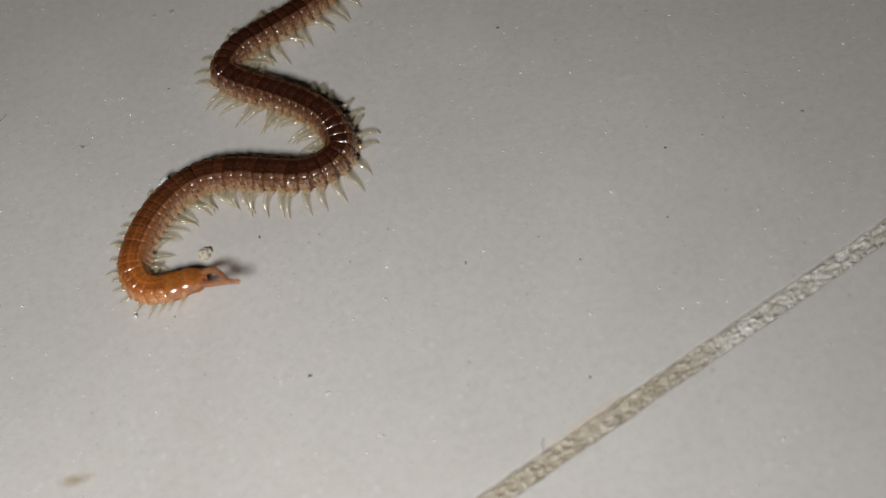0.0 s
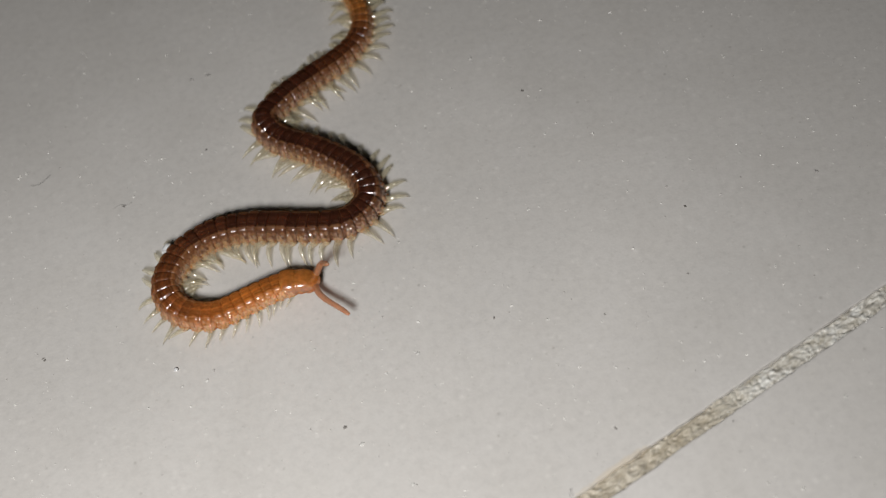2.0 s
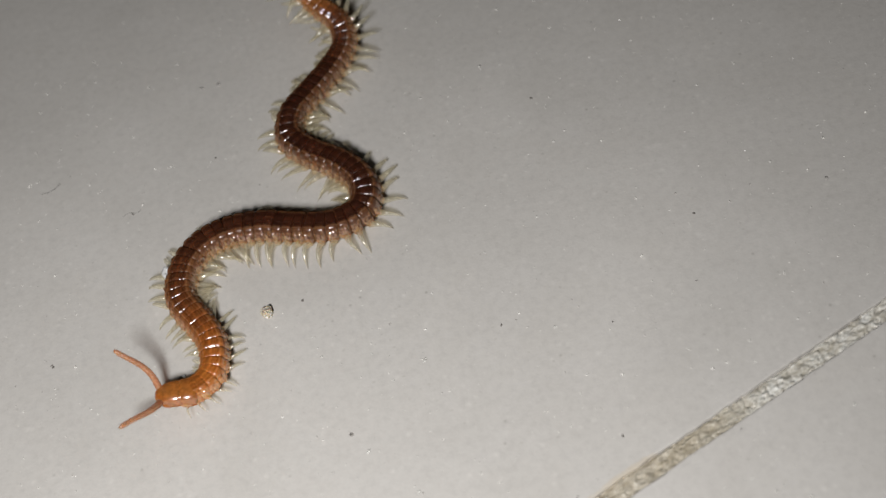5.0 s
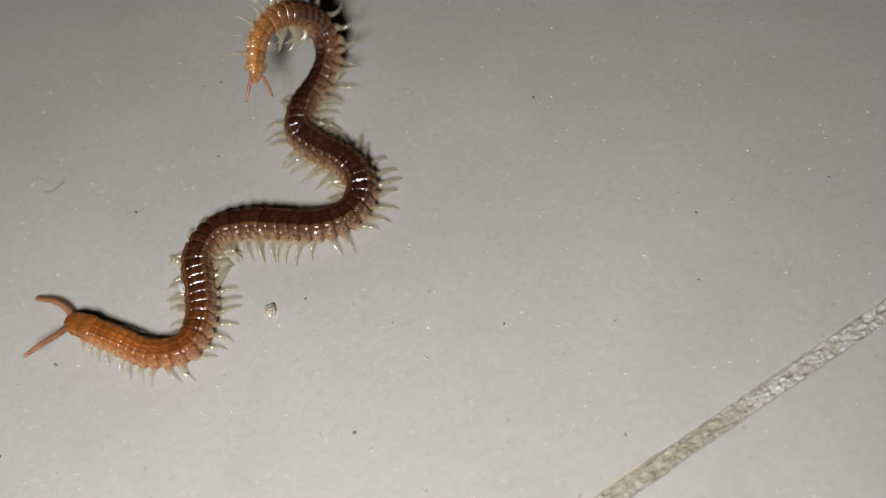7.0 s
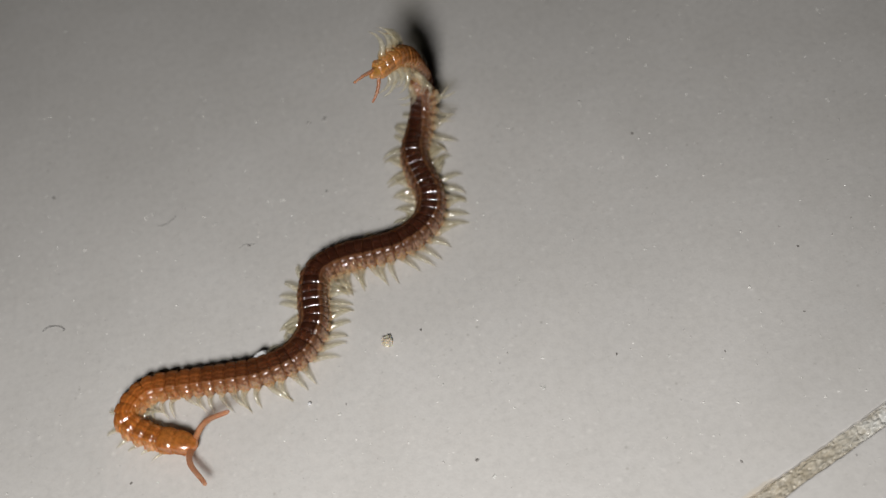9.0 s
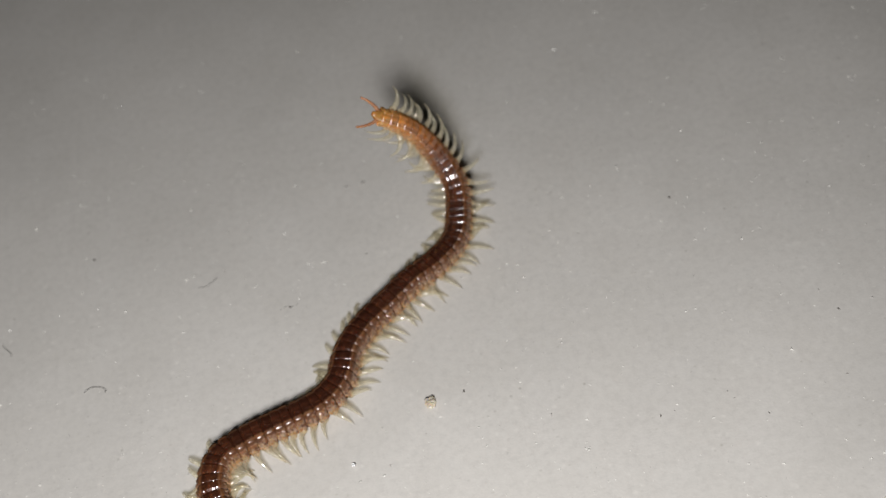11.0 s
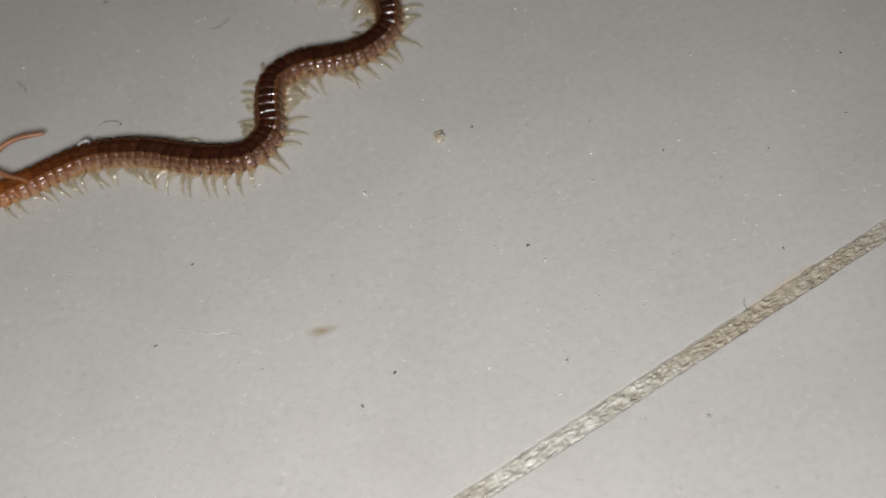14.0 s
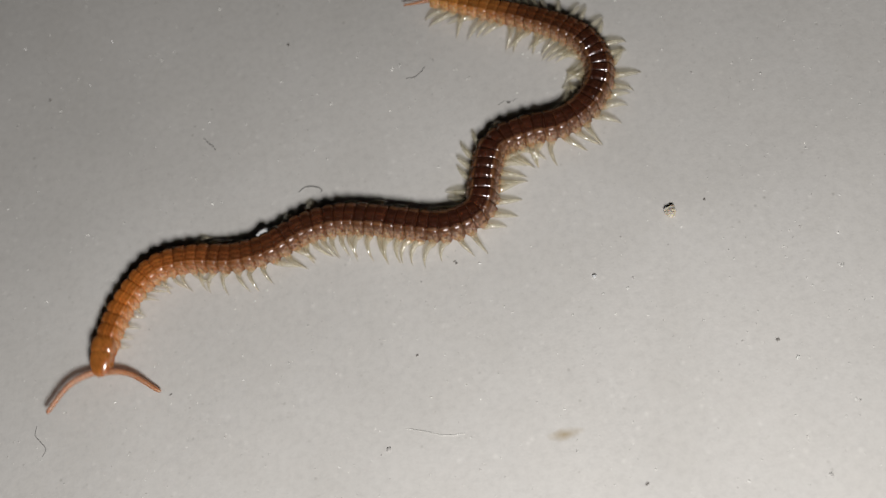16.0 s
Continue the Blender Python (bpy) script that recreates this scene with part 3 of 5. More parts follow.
def leg_mesh(side, bend, seed):
    """A pale jointed leg that arches up and outwards, then drops to a fine dark claw."""
    rng = random.Random(seed)
    bm = bmesh.new()
    path = [(0, -0.12, 0.0), (0, 0.08, 0.05), (0.02, 0.30, 0.15), (0.03, 0.36, 0.17), (0.03, 0.66, 0.24), (0.03, 0.73, 0.24), (0.01, 1.02, 0.17),
            (0.0, 1.09, 0.14), (-0.04, 1.32, -0.02), (-0.06, 1.37, -0.07), (-0.12, 1.50, -0.28), (-0.16, 1.55, -0.42), (-0.20, 1.58, -0.56)]
    rad = [0.27, 0.265, 0.24, 0.195, 0.20, 0.160, 0.158, 0.118, 0.104, 0.065, 0.040, 0.018, 0.005]
    pts = []
    for x, y, z in path:
        pts.append(Vector(((x + bend * y * abs(y) * 0.36 + rng.uniform(-0.01, 0.01)) * MM, side * y * MM, z * MM)))
    tube(bm, pts, [r * MM for r in rad], 8)
    return mesh_of("leg", bm, [LEG])


def head_mesh():
    bm = bmesh.new()
    prof = ((-1.9, 1.5, 1.2), (-1.86, 1.82, 1.50), (-1.78, 1.97, 1.64), (-1.55, 2.08, 1.74), (-1.2, 2.12, 1.77), (-0.95, 2.08, 1.73), (-0.78, 2.0, 1.66), (-0.70, 1.90, 1.57), (-0.66, 1.86, 1.53), (-0.60, 1.89, 1.55),
            (-0.40, 1.96, 1.56), (-0.1, 1.92, 1.50), (0.2, 1.80, 1.40), (0.48, 1.60, 1.24), (0.74, 1.32, 1.02), (0.94, 1.02, 0.80), (1.08, 0.68, 0.54), (1.14, 0.35, 0.3))
    loft(bm, [ring_points(x, w, h, -0.03 * (x + 1)) for x, w, h in prof])
    return mesh_of("head", bm, [HEAD])


def antenna_mesh(side):
    bm = bmesh.new()
    pts, rad = [], []
    n = 16
    for k in range(n):
        for u, r in ((0.04, 0.90), (0.3, 1.0), (0.7, 1.05), (0.96, 0.93)):
            q = (k + u) / n
            pts.append(Vector((4.8 * q * MM, side * (0.32 * math.sin(q * 4.2)) * MM, (0.35 * math.sin(q * 3.0) - 0.35 * q) * MM)))
            rad.append((0.265 - 0.085 * q) * (r if k < n - 1 else r * (1.0 - 0.55 * u * u)) * MM)
    tube(bm, pts, rad, 10)
    return mesh_of("antenna", bm, [ANTENNA])


def claw_mesh(side):
    """Curved poison claw under the front of the head."""
    bm = bmesh.new()
    path = [(-0.1, 0.55, 0), (0.2, 0.66, -0.05), (0.5, 0.58, -0.08), (0.75, 0.36, -0.1), (0.85, 0.18, -0.1)]
    tube(bm, [Vector((x * MM, side * y * MM, (z - 0.35) * MM)) for x, y, z in path], [r * MM for r in (0.24, 0.22, 0.17, 0.1, 0.03)], 8)
    return mesh_of("poison_claw", bm, [HEAD])


def tail_mesh():
    bm = bmesh.new()
    prof = ((0.55, 1.0, 0.85), (0.3, 1.15, 0.95), (0.0, 1.05, 0.85), (-0.35, 0.8, 0.68), (-0.65, 0.5, 0.45), (-0.8, 0.22, 0.2))
    loft(bm, [ring_points(x, w, h) for x, w, h in prof][::-1])
    return mesh_of("tail_plate", bm, [HEAD])


def tail_leg_mesh(side):
    bm = bmesh.new()
    pts, rad = [], []
    for k in range(6):
        for u, r in ((0.05, 0.85), (0.4, 1.05), (0.8, 1.0), (0.97, 0.8)):
            q = (k + u) / 6
            pts.append(Vector((-2.1 * q * MM, side * (0.28 + 1.5 * q - 0.55 * q * q) * MM, (0.15 * math.sin(q * 3) - 0.2 * q) * MM)))
            rad.append((0.19 - 0.10 * q) * r * MM)
    tube(bm, pts, rad, 8)
    return mesh_of("terminal_leg", bm, [ANTENNA])


centipede = tagged(new("centipede"), "glossy brown soil centipede with orange head and pale yellow legs", "centipede")
PITCH = BODY / (COUNT + 2.6)
LEGS = {s: [leg_mesh(s, b, 40 + k) for k, b in enumerate((-0.9, -0.6, -0.3, -0.05, -0.75))] for s in (1, -1)}
head = part("head", head_mesh(), centipede, "orange glossy head capsule")
head.color = pigment(0.0)
antennae = []
for side in (1, -1):
    antennae.append(part("antenna", antenna_mesh(side), head, "beaded pale orange antenna"))
    antennae[-1].location = (0.72 * MM, side * 0.36 * MM, -0.15 * MM)
    claw = part("poison_claw", claw_mesh(side), head)
    claw.color = pigment(0.0)
segments, legs = [], []
for i in range(COUNT):
    f = (i + 2.2) / (COUNT + 2.6)
    w = girth(f)
    seg = part("body_segment", segment_mesh(i, w, w * 0.84, PITCH * 1.02), centipede)
    seg.color = pigment(f)
    segments.append(seg)
    if i < COUNT - 1:
        rng = random.Random(i * 3 + 1)
        for side in (1, -1):
            leg = part("leg", LEGS[side][rng.randrange(5)], seg)
            k = 1.16 * (0.42 + 0.58 * min(1, f / 0.25)) * (1 if f < 0.85 else 1 + 0.08 * (f - 0.85) / 0.15)
            leg.scale = (k, k * rng.uniform(0.85, 1.12), k)
            legs.append((leg, i, side, Vector((0, side * w * 0.45 * MM, -w * 0.22 * MM)), rng.uniform(-30, 30)))
tail = part("tail_plate", tail_mesh(), centipede, "orange tail plate")
tail.color = pigment(1.0)
tail_legs = [part("terminal_leg", tail_leg_mesh(side), tail, "thick pale orange terminal leg") for side in (1, -1)]


# ---- small loose things on the floor ----
def crumb_thing():
    bm = bmesh.new()
    for k, (x, y, z, r) in enumerate(((0, 0, 0.05, 0.40), (0.24, 0.1, 0.12, 0.27), (-0.24, 0.05, 0.1, 0.27), (0.05, -0.22, 0.0, 0.28), (0.02, 0.24, 0.02, 0.28), (-0.1, -0.1, 0.26, 0.22), (0.16, -0.12, 0.24, 0.2))):
        lump(bm, r * MM, 3 + k, 0.7, (1.0, 0.95, 0.85), 2, (x * MM, y * MM, z * MM))
    return tagged(new("crumb", mesh_of("crumb", bm, [CRUMB], False)), "small pale sandy crumb lying on the tile", "crumb")


crumb = crumb_thing()


def droplet_thing():
    bm = bmesh.new()
    lump(bm, 0.38 * MM, 1, 0.35, (1.25, 1, 0.9), 3)
    lump(bm, 0.22 * MM, 2, 0.3, (1, 1, 1), 2, (0.42 * MM, 0.05 * MM, 0.08 * MM))
    return tagged(new("droplet", mesh_of("droplet", bm, [WATER])), "clear shiny droplet clinging to the centipede's side", "droplet")


droplet = droplet_thing()


def grit(name, x, y, size, m, label, seed):
    rng = random.Random(seed)
    bm = bmesh.new()
    lump(bm, 0.5 * size * MM, seed, 0.6, (1.0, rng.uniform(0.45, 0.9), 0.16), 2)
    ob = tagged(new(name, mesh_of(name, bm, [m])), label, "grit", "grit on the tile")
    ob.location = (x * MM, y * MM, 0.05 * size * MM)
    ob.rotation_euler = (0, 0, rng.uniform(0, 3.1))
    return ob


for k, (x, y, size) in enumerate([(17.0, -6.3, 0.23), (-16.9, -0.3, 0.23), (24.8, -8.3, 0.18), (4.9, -12.2, 0.27), (24.0, 14.7, 0.23), (43.4, -0.5, 0.32), (-3.4, 25.3, 0.36), (23.1, -17.3, 0.23), (-10.1, 12.9, 0.27), (2.8, 0.2, 0.27), (-1.9, 25.3, 0.41), (-2.8, 16.8, 0.18), (33.1, -0.7, 0.23), (31.5, -6.6, 0.18), (-6.8, -3.9, 0.27), (-49.3, 24.4, 0.27), (-27.5, 24.0, 0.27), (-17.0, -0.1, 0.23), (-21.2, -7.1, 0.23), (-24.5, -13.9, 0.41), (-6.8, -20.5, 0.27), (5.6, -22.6, 0.36), (-9.5, -22.6, 0.27), (-40.6, -5.7, 0.23), (14.1, -29.1, 0.32)]):
    if size > 0.28:
        grit("grey_grit", x, y, size, GREY_GRIT, "faint grey fleck of dirt on the tile", 100 + k)
    else:
        grit("dark_grit", x, y, size * 1.1, DARK_GRIT, "tiny dark speck of grit on the tile", 100 + k)
for k, (x, y, size) in enumerate([(20.6, 19.7, 0.41), (23.4, 26.0, 0.41), (38.6, 3.0, 0.23), (11.1, -7.5, 0.27), (5.9, -13.9, 0.32), (23.4, 5.8, 0.23), (38.5, -19.1, 0.32), (3.6, -5.2, 0.27), (24.4, 1.6, 0.27), (13.0, 6.6, 0.18), (-6.5, -5.6, 0.27), (11.0, -7.7, 0.36), (29.7, 3.0, 0.23), (16.4, 5.2, 0.23), (-9.3, 13.6, 0.18), (-9.1, 1.4, 0.18), (38.5, -19.1, 0.32), (10.8, -7.5, 0.27), (5.9, -13.8, 0.41), (3.3, -3.4, 0.27), (-51.9, 8.1, 0.27), (8.8, -17.7, 0.27), (-26.4, 19.0, 0.18), (-41.9, 20.7, 0.23), (7.3, -6.0, 0.23), (-4.6, -5.6, 0.36), (-6.7, -15.9, 0.23), (5.8, -13.9, 0.27), (-14.0, -4.8, 0.27), (8.8, -17.8, 0.23)]):
    grit("pale_grit", x, y, size * 0.75, PALE_GRIT, "tiny glinting pale speck on the tile", 300 + k)


def fibre(points, radius=0.035, m=None):
    bm = bmesh.new()
    fine = []
    pts = [Vector(p) for p in points]
    pts = [2 * pts[0] - pts[1]] + pts + [2 * pts[-1] - pts[-2]]
    for a, b, c, d in zip(pts, pts[1:], pts[2:], pts[3:]):
        for s in range(5):
            u = s / 5
            fine.append(0.5 * (2 * b + (c - a) * u + (2 * a - 5 * b + 4 * c - d) * u * u + (3 * b - a - 3 * c + d) * u ** 3) * MM)
    tube(bm, fine, [radius * MM] * len(fine), 6)
    return tagged(new("fibre", mesh_of("fibre", bm, [m or FIBRE])), "fine curled grey fibre lying on the tile", "fibre", "fibres on the tile")


fibre([(19.1, -20.8, 0.05), (18.9, -21.4, 0.5), (18.9, -22.1, 0.6), (19.1, -22.7, 0.1)], 0.018)
fibre([(-18.0, 17.6, 0.05), (-17.3, 17.5, 0.1), (-16.6, 17.9, 0.1), (-16.2, 18.4, 0.05)], 0.022)
fibre([(-35.8, 16.6, 0.04), (-35.5, 16.0, 0.1), (-35.1, 15.5, 0.1), (-34.9, 14.9, 0.04)], 0.025)
fibre([(-51.5, -5.8, 0.05), (-51.6, -6.6, 0.1), (-51.2, -7.2, 0.1), (-50.8, -7.9, 0.1), (-51.2, -8.5, 0.05)], 0.018)
fibre([(-23.0, -12.6, 0.03), (-21.5, -13.2, 0.07), (-20.2, -13.8, 0.07), (-18.4, -14.0, 0.03)], 0.02, PALE_GRIT)
fibre([(-11.0, 12.9, 0.03), (-10.4, 13.1, 0.06), (-9.8, 12.9, 0.06), (-9.3, 13.2, 0.03)], 0.012)
fibre([(-28.4, 9.25, 0.05), (-27.9, 9.5, 0.1), (-27.3, 9.45, 0.12), (-26.8, 9.25, 0.08), (-26.5, 8.95, 0.05), (-26.65, 8.75, 0.04)])


def bead_thing():
    bm = bmesh.new()
    lump(bm, 0.17 * MM, 9, 0.15, (1, 0.9, 0.9), 2)
    ob = tagged(new("bead", mesh_of("bead", bm, [WATER])), "tiny shiny silvery grain on the tile", "grain")
    ob.location = (-6.8 * MM, -4.1 * MM, 0.14 * MM)
    return ob


bead_thing()


def dust(name, count, m, low, high, label, seed):
    """Countless motes, far too small to pick up one by one."""
    rng = random.Random(seed)
    verts, faces = [], []
    for k in range(count):
        x, y = rng.uniform(-62, 62), rng.uniform(-34, 52)
        r = rng.uniform(low, high) * (1 if rng.random() < 0.85 else 1.8)
        a = rng.uniform(0, 6.3)
        s = len(verts)
        for q, z in ((0, 0.0), (2.1, 0.0), (4.2, 0.0)):
            k2 = rng.uniform(0.6, 1.3)
            verts.append(((x + r * k2 * math.cos(a + q)) * MM, (y + r * k2 * math.sin(a + q)) * MM, 0.002 * MM))
        verts.append((x * MM, y * MM, r * rng.uniform(0.5, 1.0) * MM))
        faces += [(s, s + 1, s + 3), (s + 1, s + 2, s + 3), (s + 2, s, s + 3)]
    me = bpy.data.meshes.new(name)
    me.from_pydata(verts, [], faces)
    me.materials.append(m)
    return tagged(new(name, me), label, "dust", kind="stuff")


dust("pale_dust", 3200, PALE_GRIT, 0.04, 0.09, "fine glinting pale dust on the tile", 11)
dust("dark_dust", 1100, GREY_GRIT, 0.035, 0.08, "fine dark dust on the tile", 12)


# ---- what moves ----
SPINES = {}


def key(t, *points):
    SPINES[t] = np.array(points)


def resample(points, fractions):
    """A smooth curve through evenly spaced points, read at fractions of its run."""
    p = np.vstack([2 * points[0] - points[1], points, 2 * points[-1] - points[-2]])
    n = len(points) - 1
    out = []
    for f in fractions:
        s = min(max(f, 0.0), 1.0) * n
        i = min(int(s), n - 1)
        u = s - i
        a, b, c, d = p[i], p[i + 1], p[i + 2], p[i + 3]
        out.append(0.5 * (2 * b + (c - a) * u + (2 * a - 5 * b + 4 * c - d) * u * u + (3 * b - a - 3 * c + d) * u ** 3))
    return np.array(out)


def between(a, b, u):
    """A body pose between two others: the bends are blended joint by joint, so that the body keeps its length."""
    da, db = np.diff(a, axis=0), np.diff(b, axis=0)
    ya, yb = np.unwrap(np.arctan2(da[:, 1], da[:, 0])), np.unwrap(np.arctan2(db[:, 1], db[:, 0]))
    yb = yb - 2 * math.pi * round(float(np.median(yb - ya)) / (2 * math.pi))
    if np.abs(yb - ya).max() > math.pi:
        yb = ya + (yb - ya + math.pi) % (2 * math.pi) - math.pi
    la, lb = np.hypot(da[:, 0], da[:, 1]), np.hypot(db[:, 0], db[:, 1])
    y, l = ya * (1 - u) + yb * u, la * (1 - u) + lb * u
    d = np.stack([l * np.cos(y), l * np.sin(y), da[:, 2] * (1 - u) + db[:, 2] * u], axis=1)
    c = np.vstack([np.zeros(3), np.cumsum(d, axis=0)])
    middle = (a * (1 - u) + b * u)
    w = np.exp(-np.linalg.norm(b - a, axis=1) / 4.0)[:, None] + 1e-6
    c += ((middle - c) * w).sum(0) / w.sum()
    return c


def piece_pose(front, back, tip=0.0):
    """A pose at the middle of a piece that runs from back to front, with its back turned up."""
    x = Vector(front - back).normalized()
    up = Vector((0, 0, 1))
    y = up.cross(x)
    if y.length < 0.15:
        y = Vector((-0.2, 1, 0))
    y.normalize()
    z = x.cross(y)
    m = Matrix((x, y, z)).transposed().to_4x4()
    m.translation = Vector((front + back) * 0.5) * MM
    return m @ pose(0, 0, 0, tip, 0, 0)


TWISTS = {
    4.0: ((0.0, 0), (1.0, 0)), 6.5: ((0.76, 0), (0.90, 50), (1.0, 55)), 7.0: ((0.70, 0), (0.85, 60), (0.95, 80), (1.0, 50)),
    9.0: ((0.72, 0), (0.86, 55), (0.95, 75), (1.0, 65)), 11.3: ((0.8, 0), (0.9, 50), (1.0, 60)), 11.5: ((0.8, 0), (0.9, 55), (1.0, 60)), 12.0: ((0.0, 30), (0.16, 40), (0.25, 0), (0.80, 0), (0.88, -25), (1.0, -40)), 12.4: ((0.0, 0), (0.85, 0), (1.0, 20)), 12.7: ((0.0, 0), (1.0, 0)),
    12.8: ((0.0, -40), (0.12, -60), (0.25, -30), (0.36, 0)), 12.9: ((0.0, -90), (0.15, -125), (0.26, -100), (0.36, 0)),
    13.0: ((0.0, -120), (0.15, -140), (0.22, -100), (0.33, 0)), 13.5: ((0.0, 0), (1.0, 0)), 16.0: ((0.0, 0), (1.0, 0))}


def twist(t, f):
    """How far the body is turned about its own length, in degrees."""
    ts = sorted(TWISTS)
    return float(np.interp(t, ts, [np.interp(f, [r[0] for r in TWISTS[k]], [r[1] for r in TWISTS[k]]) for k in ts]))


def motions():
    key(0, (-1.6, -2.9, 1.2), (-3.6, -3.1, 1.2), (-5.6, -2.7, 1.2), (-6.4, -0.7, 1.2), (-5.8, 1.4, 1.2), (-4.6, 3.4, 1.2), (-2.8, 5.1, 1.2), (-0.4, 6.0, 1.2), (2.3, 5.6, 1.2), (4.9, 4.6, 1.2), (7.6, 3.9, 1.2), (9.9, 5.1, 1.2), (9.8, 7.9, 1.2), (8.3, 10.2, 1.2), (6.2, 12.1, 1.2), (3.9, 13.8, 1.2), (2.1, 15.9, 1.2), (3.5, 18.1, 1.2), (6.1, 19.3, 1.2), (8.7, 20.4, 1.2), (11.1, 21.8, 1.2), (13.1, 23.8, 1.2), (13.6, 26.6, 1.2), (13.9, 29.4, 1.2), (14.2, 32.2, 1.2))
    key(0.5, (-1.7, -2.0, 1.2), (-3.9, -2.0, 1.2), (-5.9, -2.3, 1.2), (-7.2, -0.6, 1.2), (-6.5, 1.5, 1.2), (-5.1, 3.3, 1.2), (-3.4, 5.0, 1.2), (-1.0, 6.0, 1.2), (1.7, 5.7, 1.2), (4.3, 4.8, 1.2), (7.0, 3.9, 1.2), (9.6, 4.6, 1.2), (10.0, 7.3, 1.2), (8.6, 9.8, 1.2), (6.5, 11.6, 1.2), (4.3, 13.4, 1.2), (2.2, 15.3, 1.2), (2.7, 17.8, 1.2), (5.2, 19.2, 1.2), (7.7, 20.4, 1.2), (10.3, 21.6, 1.2), (12.5, 23.3, 1.2), (13.3, 26.0, 1.2), (13.4, 28.8, 1.2), (13.5, 31.6, 1.2))
    key(1, (-0.6, 0.4, 1.2), (-2.7, -0.5, 1.2), (-4.5, -1.9, 1.2), (-6.7, -0.7, 1.2), (-7.2, 1.7, 1.2), (-6.2, 4.0, 1.2), (-4.3, 5.7, 1.2), (-1.6, 6.2, 1.2), (1.1, 5.8, 1.2), (3.8, 5.0, 1.2), (6.5, 4.4, 1.2), (9.3, 4.3, 1.2), (10.4, 6.7, 1.2), (9.3, 9.3, 1.2), (7.4, 11.4, 1.2), (5.0, 12.9, 1.2), (2.8, 14.6, 1.2), (2.5, 17.2, 1.2), (4.8, 18.8, 1.2), (7.4, 19.9, 1.2), (9.9, 21.1, 1.2), (12.0, 23.0, 1.2), (12.6, 25.7, 1.2), (12.4, 28.5, 1.2), (12.1, 31.3, 1.2))
    key(1.5, (0.8, 1.8, 1.2), (-0.6, -0.2, 1.2), (-2.7, -1.4, 1.2), (-5.1, -0.8, 1.2), (-6.7, 1.1, 1.2), (-6.4, 3.6, 1.2), (-4.5, 5.4, 1.2), (-2.0, 6.2, 1.2), (0.7, 6.0, 1.2), (3.4, 5.1, 1.2), (6.1, 4.2, 1.2), (8.9, 4.0, 1.2), (10.3, 6.1, 1.2), (9.7, 8.9, 1.2), (8.0, 11.1, 1.2), (5.9, 12.9, 1.2), (3.6, 14.5, 1.2), (2.8, 17.1, 1.2), (4.7, 19.1, 1.2), (7.1, 20.5, 1.2), (9.6, 21.8, 1.2), (11.7, 23.7, 1.2), (12.4, 26.4, 1.2), (11.9, 29.1, 1.2), (10.8, 31.7, 1.2))
    key(2, (4.8, 0.1, 1.2), (2.0, 0.3, 1.2), (-0.6, -0.3, 1.2), (-3.3, -0.9, 1.2), (-5.8, 0.3, 1.2), (-6.8, 2.8, 1.2), (-5.5, 5.3, 1.2), (-3.1, 6.6, 1.2), (-0.3, 6.7, 1.2), (2.4, 6.0, 1.2), (5.1, 5.1, 1.2), (7.9, 4.7, 1.2), (9.9, 6.3, 1.2), (9.6, 9.1, 1.2), (7.9, 11.3, 1.2), (5.8, 13.2, 1.2), (3.6, 14.9, 1.2), (2.7, 17.3, 1.2), (4.7, 19.3, 1.2), (7.1, 20.7, 1.2), (9.6, 22.0, 1.2), (11.7, 23.9, 1.2), (12.4, 26.6, 1.2), (12.0, 29.4, 1.2), (11.1, 32.0, 1.2))
    key(2.5, (6.1, -0.8, 1.2), (3.4, -0.3, 1.2), (0.6, -0.7, 1.2), (-2.1, -0.7, 1.2), (-4.8, 0.0, 1.2), (-6.6, 2.2, 1.2), (-6.2, 4.9, 1.2), (-4.0, 6.7, 1.2), (-1.3, 7.4, 1.2), (1.5, 6.9, 1.2), (4.2, 6.0, 1.2), (6.9, 5.4, 1.2), (9.2, 6.5, 1.2), (9.4, 9.3, 1.2), (7.7, 11.5, 1.2), (5.5, 13.4, 1.2), (3.4, 15.2, 1.2), (2.9, 17.8, 1.2), (5.0, 19.7, 1.2), (7.4, 21.1, 1.2), (9.9, 22.4, 1.2), (11.9, 24.4, 1.2), (12.3, 27.1, 1.2), (11.8, 29.9, 1.2), (10.7, 32.5, 1.2))
    key(3, (5.3, 0.4, 3.0), (3.2, 0.2, 1.5), (0.6, -0.5, 1.2), (-2.1, -0.8, 1.2), (-4.7, 0.2, 1.2), (-6.6, 2.2, 1.2), (-6.5, 4.9, 1.2), (-4.6, 7.0, 1.2), (-1.9, 7.7, 1.2), (0.9, 7.3, 1.2), (3.6, 6.5, 1.2), (6.3, 5.7, 1.2), (8.9, 6.4, 1.2), (9.2, 9.1, 1.2), (7.8, 11.5, 1.2), (5.6, 13.3, 1.2), (3.5, 15.1, 1.2), (2.9, 17.8, 1.2), (4.7, 19.8, 1.2), (7.2, 21.2, 1.2), (9.7, 22.4, 1.2), (11.8, 24.3, 1.2), (12.5, 27.0, 1.2), (12.0, 29.7, 1.2), (11.1, 32.4, 1.2))
